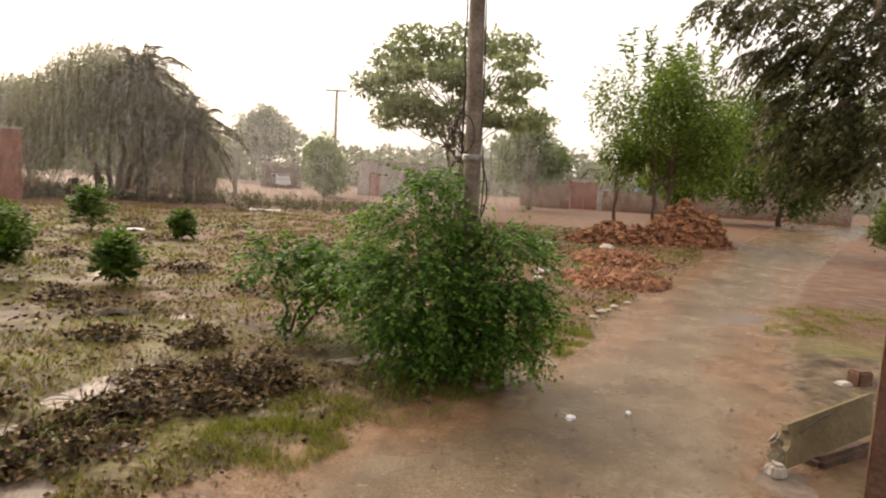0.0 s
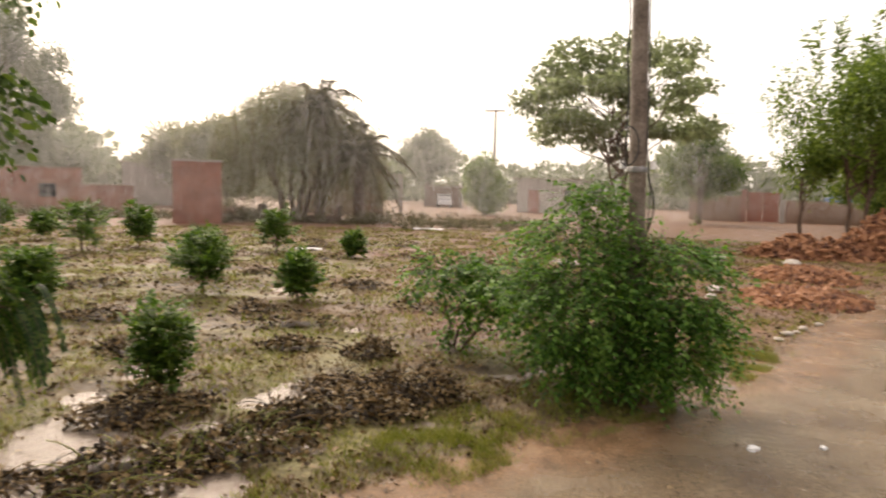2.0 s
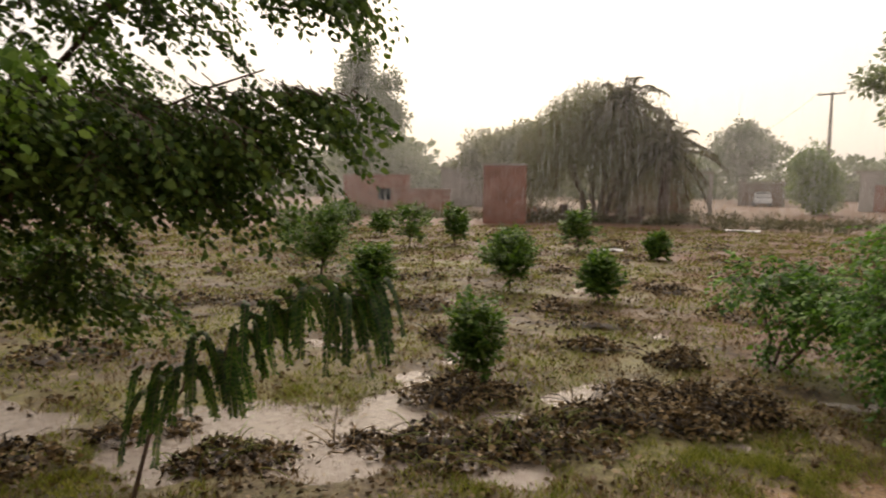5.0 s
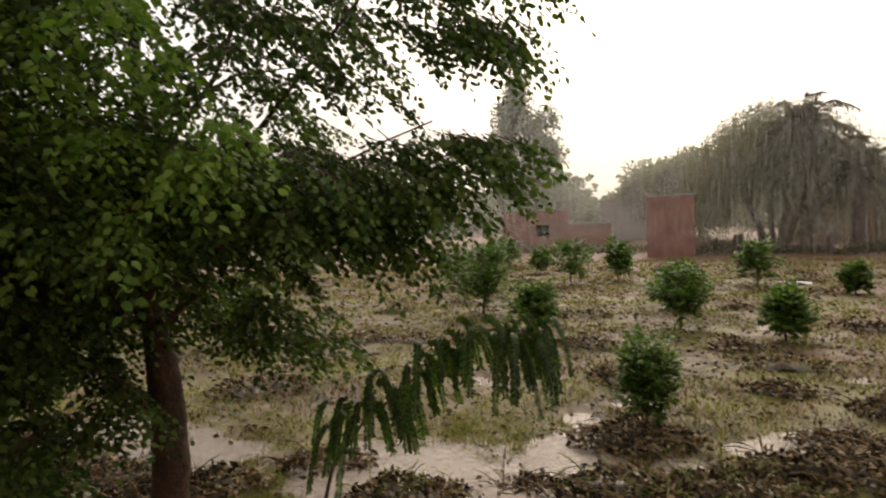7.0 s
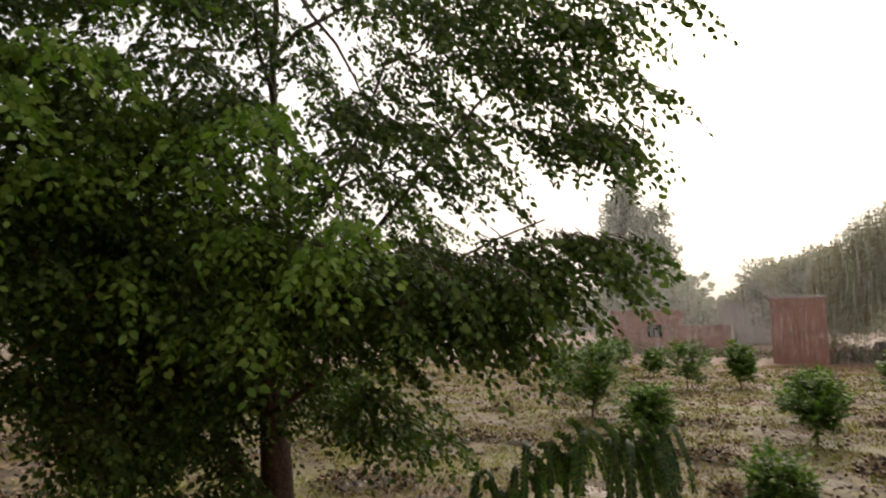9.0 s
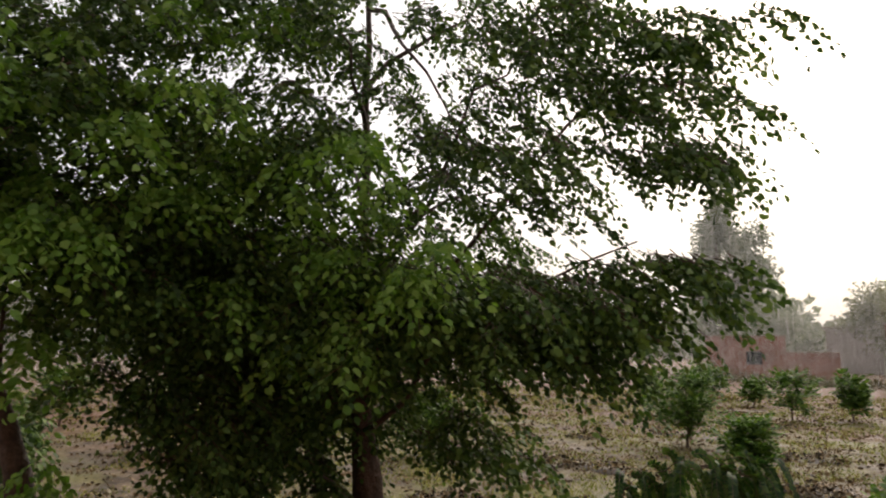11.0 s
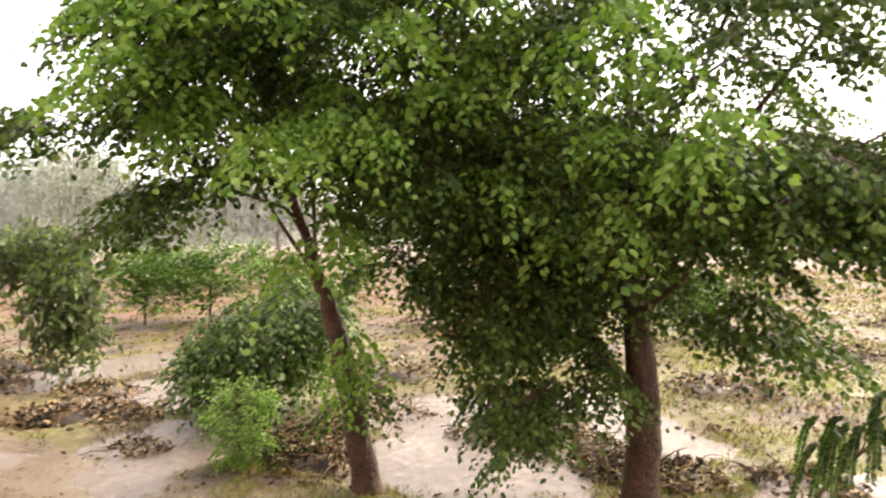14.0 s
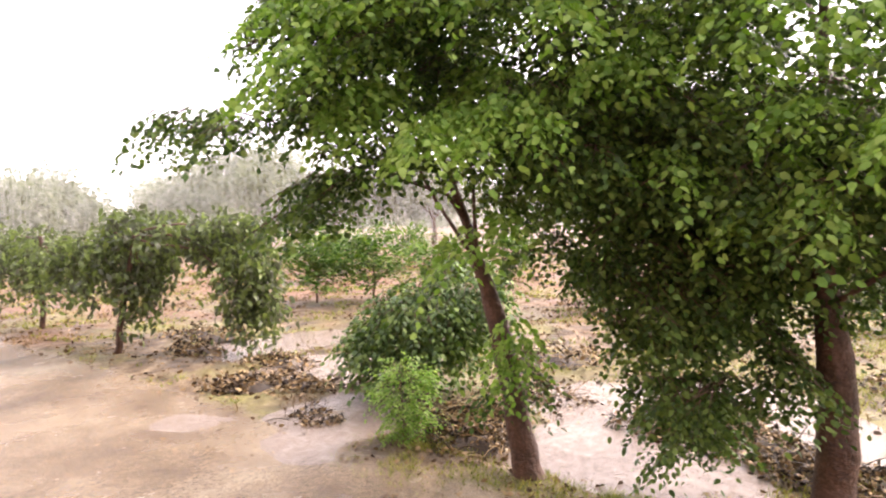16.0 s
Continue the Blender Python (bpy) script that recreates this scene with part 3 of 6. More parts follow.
def leafy(P, D, per, leaf, width, rng, twig, droop, flat=0.72):
    """Twigs from P along D with leaves set to either side."""
    n = len(P)
    u = np.linspace(0.05, 1, per)
    L = twig * rng.uniform(0.6, 1.3, n)
    pos = P[:, None] + D[:, None] * (u[None, :, None] * L[:, None, None])
    pos = pos + np.array([0, 0, -1.0]) * (u ** 2)[None, :, None] * (L * droop * 0.8)[:, None, None]
    side = unit(np.cross(D, np.array([0, 0, 1.0]) + rng.normal(0, 0.15, D.shape)))
    sgn = np.where(np.arange(per) % 2 == 0, 1, -1)
    ld = D[:, None] * 0.7 + side[:, None] * sgn[None, :, None] * 0.8 + rng.normal(0, 0.17, (n, per, 3)) + np.array([0, 0, -0.45 * droop - 0.08])
    stems = (P, D, L)
    return leaves(pos.reshape(-1, 3), ld.reshape(-1, 3), leaf, width, rng, flat=flat), stems


def twig_sticks(stems, rng, thick=0.004):
    P, D, L = stems
    a, b = P - D * (L * 0.3)[:, None], P + D * (L * 0.8)[:, None]
    s = unit(np.cross(D, rng.normal(0, 1, D.shape))) * thick
    v = np.stack([a - s, a + s, b], 1).reshape(-1, 3)
    return v, np.arange(len(v)).reshape(-1, 3)


def limbs(start_points, targets, r0, rng, sides=6):
    """Curved boughs from points of the bole to targets."""
    ch = []
    for s, t in zip(start_points, targets):
        L = np.linalg.norm(np.array(t) - np.array(s))
        p = bend(s, t, 0.08 * L, 7, rng, 0.025 * L)
        ch.append(tube(p, np.linspace(r0, r0 * 0.22, 7), sides, rng, 0.06))
    return join(ch)


def broad_tree(kind, label, base, bole, boughs, blobs, young, per=8, leaf=0.047, width=0.62, r=0.11, seed=1, mats=None, droop=0.8, twig=0.19, flare=1.35):
    """A leafy tree near the lane: bole through given points, boughs to targets, leafy twigs in blobs."""
    rng = np.random.default_rng(seed)
    ob = empty(kind, base[0], base[1], 0, label, "tree")
    o = np.array([base[0], base[1], 0])
    bp = np.array(bole, float) - o
    u = np.linspace(0, 1, 26)
    k = np.linspace(0, 1, len(bp))
    path = np.stack([np.interp(u, k, bp[:, i]) for i in range(3)], 1)
    path[1:-1] += rng.normal(0, 0.008, (24, 3)) * np.array([1, 1, 0])
    rad = r * np.interp(u, [0, 0.3, 0.55, 1], [1, 0.85, 0.36, 0.14]) * (1 + (flare - 1) * np.exp(-u * 22))
    v, q = tube(path, rad, 14, rng, 0.035)
    part("trunk", mesh_np("trunk", v, q, mats[0], True), None, ob)
    for i, t in enumerate(boughs):
        s = path[int(10 + 15 * (i + 0.5) / len(boughs))]
        v, q = limbs([s], [np.array(t) - o], r * 0.17, rng, 7)
        part("bough", mesh_np("bough", v, q, mats[0], True), None, ob)
    (v, f), st = sprays(blobs, per, leaf, width, rng, bole[2], twig=twig, droop=droop, origin=o)
    crown = part("crown", mesh_np("crown", v, f, mats[1]), None, ob)
    v, f = twig_sticks(st, rng)
    stuff_part("twig_fill", mesh_np("twig_fill", v, f, mats[0]), None, crown)
    if young:
        (v, f), st = sprays(young, per, leaf * 1.12, width, rng, bole[2], twig=twig * 1.1, droop=droop, origin=o)
        part("young_leaves", mesh_np("young_leaves", v, f, mats[2]), None, crown, "bright yellow-green young leaves")
    return ob


NEAR = (M_BARK_RED, M_LEAF, M_LEAF_YOUNG)
broad_tree("shisham_tree", "large dark leafy tree with a straight reddish brown trunk", (-4.25, 0.88),
           [(-4.25, 0.88, -0.05), (-4.25, 0.9, 0.8), (-4.28, 0.82, 1.7), (-4.27, 0.83, 2.7), (-4.25, 0.8, 4.6)],
           [(-3.0, 2.1, 2.5), (-3.7, 1.2, 2.3), (-2.8, 2.4, 3.6), (-3.4, 1.7, 3.9), (-4.6, 0.2, 3.0), (-4.8, 2.1, 3.2), (-5.2, 0.6, 3.6), (-3.5, 0.5, 3.7), (-4.3, 1.9, 4.6), (-3.4, 1.2, 3.1)],
           [(-3.85, 1.1, 2.12, 0.85, 0.42, 1050), (-3.25, 1.65, 2.1, 0.6, 0.32, 480), (-4.45, 0.8, 1.95, 0.7, 0.55, 600), (-2.93, 2.2, 2.28, 0.36, 0.18, 190), (-4.3, 0.3, 2.1, 0.85, 0.75, 800),
            (-3.75, 1.55, 1.35, 0.45, 0.34, 130), (-4.3, 0.25, 1.1, 0.5, 0.5, 330), (-4.5, 0.2, 0.6, 0.4, 0.3, 150), (-4.8, 1.25, 1.5, 0.6, 0.35, 130), (-4.6, 0.2, 1.3, 0.5, 0.5, 200), (-3.5, 1.5, 2.85, 0.85, 0.2, 380), (-2.85, 2.2, 3.05, 0.5, 0.12, 240), (-3.1, 1.9, 3.5, 0.62, 0.16, 330),
            (-2.7, 2.36, 3.55, 0.38, 0.12, 140), (-4.0, 0.7, 3.3, 0.9, 0.45, 330), (-3.7, 1.3, 4.1, 1.1, 0.45, 600), (-3.1, 2.0, 4.3, 0.7, 0.35, 330), (-4.6, 1.6, 3.2, 1.0, 0.8, 260),
            (-4.9, 0.5, 2.0, 0.9, 0.8, 500), (-3.95, -0.1, 2.9, 0.75, 0.6, 700), (-5.1, 0.1, 2.15, 0.9, 0.75, 800), (-5.2, -0.7, 2.5, 0.7, 0.6, 420), (-4.0, 0.1, 3.7, 0.85, 0.5, 620), (-4.6, 1.9, 2.2, 0.8, 0.6, 190), (-4.2, 0.9, 5.0, 1.1, 0.5, 220)],
           [(-3.3, 0.75, 2.35, 0.25, 0.14, 40), (-2.95, 1.0, 2.3, 0.3, 0.14, 44), (-3.5, 0.2, 2.55, 0.2, 0.2, 30), (-3.1, 1.5, 1.9, 0.35, 0.3, 24), (-3.6, 0.1, 3.4, 0.4, 0.3, 60), (-3.4, 0.3, 2.0, 0.3, 0.3, 44), (-3.3, 0.6, 2.75, 0.4, 0.3, 66), (-3.5, -0.1, 2.9, 0.4, 0.3, 66)],
           r=0.118, seed=3, mats=NEAR)
broad_tree("shisham_tree", "leaning green leafy tree with a reddish brown trunk beside the lane", (-4.66, -0.97),
           [(-4.66, -0.97, -0.05), (-4.66, -1.08, 0.6), (-4.64, -1.21, 1.27), (-4.58, -1.43, 2.0), (-4.5, -1.65, 2.75), (-4.45, -1.8, 4.4)],
           [(-4.0, -2.2, 3.0), (-3.9, -1.3, 3.1), (-3.4, -2.5, 2.6), (-4.3, -0.5, 2.6), (-4.1, -2.0, 2.1), (-5.2, -1.9, 3.0), (-4.0, -0.6, 3.6), (-4.6, -2.6, 3.5)],
           [(-4.0, -1.75, 2.9, 0.68, 0.42, 800), (-3.95, -1.1, 3.1, 0.85, 0.42, 850), (-3.85, -1.6, 3.4, 0.7, 0.35, 420), (-4.25, -0.4, 2.45, 0.75, 0.55, 700), (-3.85, -2.15, 3.15, 0.42, 0.3, 190), (-3.36, -2.58, 2.5, 0.3, 0.08, 66), (-3.65, -2.2, 2.62, 0.25, 0.12, 50),
            (-3.85, -2.15, 2.05, 0.42, 0.2, 80), (-3.9, -1.75, 2.3, 0.45, 0.22, 100), (-4.3, -0.05, 1.6, 0.6, 0.45, 440), (-4.25, 0.3, 2.5, 0.8, 0.6, 330), (-4.2, 0.05, 1.05, 0.4, 0.34, 60),
            (-4.5, -0.7, 1.5, 0.35, 0.5, 50), (-4.4, -1.0, 4.3, 0.9, 0.3, 420), (-3.9, -0.9, 2.3, 0.45, 0.35, 130), (-4.1, -1.35, 3.9, 0.9, 0.6, 520), (-4.2, -0.4, 3.7, 1.0, 0.6, 700), (-5.0, -1.2, 2.9, 0.8, 0.6, 190), (-4.4, -2.2, 3.6, 0.5, 0.4, 140), (-4.4, -0.95, 0.75, 0.2, 0.3, 26)],
           [(-3.45, -1.75, 2.75, 0.4, 0.18, 110), (-3.35, -1.2, 2.45, 0.3, 0.14, 70), (-3.3, -0.75, 2.5, 0.22, 0.25, 60), (-3.6, -2.0, 3.0, 0.32, 0.16, 100), (-3.45, -0.35, 2.75, 0.35, 0.2, 60), (-3.4, -1.45, 3.1, 0.5, 0.2, 130), (-3.4, -0.8, 3.1, 0.4, 0.25, 90), (-3.5, -1.0, 1.8, 0.15, 0.3, 24), (-3.6, 0.1, 2.2, 0.35, 0.2, 22), (-4.2, -0.85, 1.0, 0.2, 0.35, 22), (-3.5, -1.5, 3.5, 0.7, 0.3, 160), (-3.6, -2.0, 2.6, 0.4, 0.25, 66), (-3.5, -0.5, 3.3, 0.5, 0.3, 88), (-3.55, -1.0, 2.8, 0.4, 0.3, 66)],
           r=0.1, seed=5, mats=NEAR)


def frond_sapling():
    """A small tree with a bent stem and hanging feather leaves."""
    rng = np.random.default_rng(8)
    o = np.array([-3.82, 1.66, 0])
    ob = empty("feathery_sapling", o[0], o[1], 0, "small dark sapling with a bent stem and hanging feathery leaves", "sapling")
    stem = np.array([(-3.82, 1.66, -0.03), (-3.77, 1.76, 0.4), (-3.68, 1.93, 0.66), (-3.5, 2.25, 0.95), (-3.22, 2.62, 1.24), (-3.02, 2.82, 1.2)]) - o
    u, k = np.linspace(0, 1, 16), np.linspace(0, 1, 6)
    path = np.stack([np.interp(u, k, stem[:, i]) for i in range(3)], 1)
    v, q = tube(path, np.linspace(0.014, 0.005, 16), 8)
    part("stem", mesh_np("stem", v, q, M_BARK, True), None, ob)
    branch_ends = [path[15], path[15] + (0.1, -0.16, 0.04), path[13] + (0.14, 0.14, 0.08), path[12] + (0.16, -0.2, 0.1), path[10] + (-0.1, 0.16, 0.2), path[10] + (0.16, -0.12, 0.16),
                   path[8] + (0.06, -0.22, 0.16), path[7] + (0.1, 0.1, 0.1), path[6] + (-0.06, -0.16, 0.1), path[14] + (0.1, 0.08, 0.08)]
    starts = [path[12], path[12], path[10], path[10], path[8], path[8], path[6], path[7], path[7], path[11]]
    v, q = limbs(starts, branch_ends, 0.006, rng, 5)
    stuff_part("branch_fill", mesh_np("branch_fill", v, q, M_BARK, True), None, ob)
    pos, dirs, ups, sticks = [], [], [], []
    for s, e in zip(starts, branch_ends):
        run = unit(np.array(e) - np.array(s))
        for i in range(8):
            w = 0.35 + 0.65 * i / 7
            a = np.array(s) * (1 - w) + np.array(e) * w + rng.normal(0, 0.035, 3)
            sway = np.cross(run, (0, 0, 1.0)) * (1 if i % 2 else -1) * rng.uniform(0.3, 1.6)
            out = unit(run * rng.uniform(0.4, 1.0) + sway + np.array([0, 0, 0.2]))
            L = rng.uniform(0.3, 0.62)
            m = 52
            t = np.linspace(0, 1, m)[:, None]
            p = a + out * L * 0.5 * t ** 0.6 + np.array([0, 0, -1.0]) * L * 0.9 * t ** 1.7
            tan = unit(np.gradient(p, axis=0))
            nrm = np.array([0.85, -0.35, 0.25]) + rng.normal(0, 0.45, 3)
            sd = unit(np.cross(tan, nrm))
            for sg in (-1, 1):
                pos.append(p[2:])
                dirs.append((sd * sg + tan * 0.75)[2:])
                ups.append(np.cross(sd, tan)[2:])
            sticks.append(tube(p, np.full(m, 0.0016), 3))
    v, f = leaves(np.concatenate(pos), np.concatenate(dirs), 0.034, 0.36, rng, 0.1, ups=np.concatenate(ups))
    crown = part("crown", mesh_np("crown", v, f, M_LEAF_FROND), None, ob)
    v, q = join(sticks)
    stuff_part("leaf_stalk_fill", mesh_np("leaf_stalk_fill", v, q, M_BARK), None, crown)


frond_sapling()


def drooping_tree(x, y, seed, blobs, lean, label):
    """A low tree whose leafy shoots hang in bunches to the ground."""
    rng = np.random.default_rng(seed)
    ob = empty("drooping_tree", x, y, 0, label, "tree")
    o = np.array([x, y, 0])
    p = bend((0, 0, -0.05), (lean[0], lean[1], 1.75), 0, 9, rng, 0.015)
    v, q = tube(p, np.linspace(0.055, 0.03, 9), 9, rng, 0.05)
    part("trunk", mesh_np("trunk", v, q, M_BARK_RED, True), None, ob)
    tops = [np.array((bx, by, bz + rz * 0.3)) - o for bx, by, bz, r, rz, c in blobs]
    v, q = limbs([p[-1]] * len(tops), tops, 0.022, rng)
    stuff_part("bough_fill", mesh_np("bough_fill", v, q, M_BARK_RED, True), None, ob)
    pos, dirs = [], []
    for bx, by, bz, r, rz, c in blobs:
        n = c
        a = rng.uniform(0, 2 * np.pi, n)
        rr = r * np.sqrt(rng.uniform(0, 1, n))
        top = np.stack([bx + rr * np.cos(a), by + rr * np.sin(a), bz + rz * (1 - 0.6 * (rr / r) ** 2) * rng.uniform(0.45, 1.15, n)], 1) - o
        ln = rz * rng.uniform(0.5, 1.9, n)
        for i in range(n):
            m = 11
            t = np.linspace(0, 1, m)[:, None]
            pos.append(top[i] + np.array([0, 0, -1.0]) * ln[i] * t + rng.normal(0, 1, 3) * np.array([0.12, 0.12, 0.05]) * t + rng.normal(0, 0.06, (m, 3)))
            dirs.append(rng.normal(0, 0.7, (m, 3)) + np.array([0, 0, -0.8]))
    v, f = leaves(np.concatenate(pos), np.concatenate(dirs), 0.125, 0.45, rng)
    part("crown", mesh_np("crown", v, f, M_LEAF_DROOP), None, ob)


drooping_tree(-7.65, -7.6, 21, [(-8.0, -7.75, 1.35, 0.75, 0.5, 150), (-8.15, -8.5, 1.4, 0.6, 0.45, 90), (-7.75, -7.2, 0.95, 0.3, 0.5, 60), (-8.2, -6.95, 1.7, 0.8, 0.4, 130), (-8.3, -6.0, 1.7, 0.55, 0.42, 100),
                                (-8.1, -5.6, 1.15, 0.42, 0.7, 130), (-8.05, -5.4, 0.7, 0.25, 0.5, 50), (-8.1, -7.5, 1.95, 0.5, 0.22, 60)], (0.05, 0.45),
              "low drooping tree with hanging bunches of wet leaves by the lane")
drooping_tree(-9.2, -10.8, 22, [(-9.3, -11.0, 1.35, 0.8, 0.6, 130), (-9.5, -12.1, 1.4, 0.8, 0.6, 110), (-9.0, -10.2, 1.1, 0.6, 0.5, 90)], (0.1, 0.2),
              "low drooping green tree at the far verge of the lane")


def shrub(kind, label, x, y, blobs, n_stems, leaf, width, material, seed, per=8, twig=0.26, droop=0.25, category="shrub", gap=1.2, young=None):
    rng = np.random.default_rng(seed)
    ob = empty(kind, x, y, 0, label, category)
    o = np.array([x, y, 0])
    for i in range(n_stems):
        b = blobs[i % len(blobs)]
        a = rng.uniform(0, 2 * np.pi)
        s = np.array([0.1 * np.cos(a) * min(1, n_stems - 1), 0.1 * np.sin(a) * min(1, n_stems - 1), -0.03])
        t = np.array(b[:3]) - o + rng.normal(0, 0.06, 3)
        p = bend(s, t, 0.0, 7, rng, 0.02)
        p[0] = s
        v, q = tube(p, np.linspace(0.022, 0.006, 7) * (1 + 0.5 * (n_stems == 1)), 6)
        part("stem", mesh_np("stem", v, q, M_BARK, True), None, ob)
    (v, f), st = twigs(blobs, per, leaf, width, rng, twig, droop, o, gap)
    crown = part("crown", mesh_np("crown", v, f, material), None, ob)
    v, f = twig_sticks(st, rng, 0.003)
    stuff_part("twig_fill", mesh_np("twig_fill", v, f, M_BARK), None, crown)
    if young:
        (v, f), st = twigs(young, per, leaf * 1.05, width, rng, twig, droop, o)
        part("young_leaves", mesh_np("young_leaves", v, f, M_LEAF_YOUNG), None, crown, "bright yellow-green young leaves")
    return ob


shrub("dense_bush", "dense bright green bush growing round the foot of the pole", -0.17, 6.2,
      [(-0.27, 6.17, 1.45, 0.46, 0.45, 430), (-0.2, 6.07, 0.9, 0.6, 0.5, 760), (-0.12, 6.12, 0.42, 0.42, 0.32, 340), (-0.15, 6.22, 1.8, 0.25, 0.2, 80), (-0.7, 6.27, 1.0, 0.25, 0.3, 110)],
      7, 0.054, 0.56, M_LEAF_BUSH, 31, per=10, twig=0.32, gap=0.8)
shrub("dense_bush", "dense dark green bush beside the pole at the lane's edge", 0.58, 6.15,
      [(0.58, 6.12, 1.0, 0.44, 0.45, 560), (0.55, 6.07, 0.55, 0.4, 0.36, 400), (0.8, 6.07, 0.95, 0.25, 0.35, 130), (0.55, 6.12, 1.4, 0.36, 0.16, 120), (0.78, 5.97, 0.5, 0.2, 0.25, 70)],
      6, 0.054, 0.56, M_LEAF_BUSH, 32, per=10, twig=0.32, gap=0.8)
shrub("young_bush", "slender young green bush standing in the field", -1.62, 7.35,
      [(-1.8, 7.4, 0.95, 0.4, 0.28, 130), (-1.35, 7.3, 0.8, 0.42, 0.3, 140), (-0.95, 7.0, 0.85, 0.4, 0.4, 150), (-1.6, 7.35, 0.35, 0.14, 0.3, 26)], 3, 0.075, 0.56, M_LEAF_BUSH, 33)
shrub("roadside_bush", "rounded dark green bush behind the leaning tree", -6.5, -2.45,
      [(-6.5, -2.35, 0.85, 0.62, 0.5, 520), (-6.5, -2.85, 0.62, 0.42, 0.38, 260), (-6.7, -2.0, 1.1, 0.5, 0.4, 300)], 5, 0.07, 0.6, M_LEAF, 34, droop=0.7, gap=2.2)
shrub("light_weed_bush", "small light green weed bush on the verge", -5.13, -2.11,
      [(-5.13, -2.11, 0.46, 0.22, 0.3, 240), (-5.1, -2.05, 0.2, 0.18, 0.16, 80)], 4, 0.042, 0.45, M_LEAF_YOUNG, 35, twig=0.16)

# citrus saplings in rows: x, y, height, width
CITRUS = [(-8.93, 16.34, 1.22, 1.15), (-4.76, 9.45, 0.76, 0.72), (-6.45, 15.9, 0.68, 0.66), (-6.6, 9.6, 1.05, 0.9), (-3.69, 4.8, 0.82, 0.6), (-7.99, 11.51, 0.9, 0.9),
          (-13.38, 14.08, 1.32, 1.2), (-12.8, 15.5, 1.3, 0.9), (-7.71, 7.26, 0.94, 0.9), (-10.4, 8.35, 1.42, 1.35), (-16.94, 16.29, 0.9, 0.9), (-22.4, 19.0, 1.2, 1.5),
          (-12.9, -7.1, 1.75, 1.9), (-13.6, -6.0, 1.7, 1.7), (-15.6, 19.2, 0.8, 0.7), (-19.5, 17.0, 1.1, 1.2), (-15.5, 11.5, 1.2, 1.2), (-13.5, -4.2, 1.3, 1.4), (-17.5, -9.0, 1.4, 1.5),
          (-11.0, 3.5, 1.1, 1.0), (-12.5, -1.0, 1.2, 1.2), (-18.0, 3.0, 1.3, 1.4), (-17.0, -3.5, 1.4, 1.4), (-22.0, -8.0, 1.6, 1.8), (-15.5, -13.5, 1.4, 1.5), (-21.0, 9.0, 1.3, 1.3)]


def citrus(x, y, h, w, seed):
    rng = np.random.default_rng(100 + seed)
    dist = math.hypot(x, y)
    leaf = 0.062 if dist < 9 else 0.08 if dist < 14 else 0.105
    cnt = 330 if dist < 9 else 330 if dist < 14 else 200
    cnt = int(cnt * (1.6 if h > 1.2 else 1))
    if dist > 16:
        cnt, leaf = 150, 0.125
    ob = empty("citrus_sapling", x, y, ground_z(x, y), "young citrus sapling with a rounded dark green crown", "sapling", "citrus saplings in the field")
    p = bend((0, 0, -0.04), (rng.normal(0, 0.03), rng.normal(0, 0.03), h * 0.5), 0, 6, rng, 0.008)
    v, q = tube(p, np.linspace(0.022, 0.012, 6) * (0.7 + 0.4 * h), 7)
    part("trunk", mesh_np("trunk", v, q, M_BARK, True), None, ob)
    lob = []
    for i in range(12):
        a, up = i * 2.4 + rng.uniform(-0.4, 0.4), (i + 0.5) / 12
        out = w * 0.32 * math.sin(math.pi * (0.14 + 0.78 * up)) * rng.uniform(0.45, 1.5)
        lob.append((out * math.cos(a), out * math.sin(a), h * (0.24 + 0.64 * up * rng.uniform(0.85, 1.1)), w * rng.uniform(0.08, 0.18), h * rng.uniform(0.06, 0.14), int(cnt * 0.105 * rng.uniform(0.6, 1.3))))
    v, q = limbs([p[1 + i // 3] for i in range(12)], [np.array(b[:3]) for b in lob], 0.008, rng, 5)
    stuff_part("bough_fill", mesh_np("bough_fill", v, q, M_BARK, True), None, ob)
    (v, f), st = twigs(lob, 7, leaf * 1.12, 0.5, rng, w * 0.2, -0.25)
    part("crown", mesh_np("crown", v, f, M_LEAF_CITRUS), None, ob)


for i, c in enumerate(CITRUS):
    citrus(*c, i)


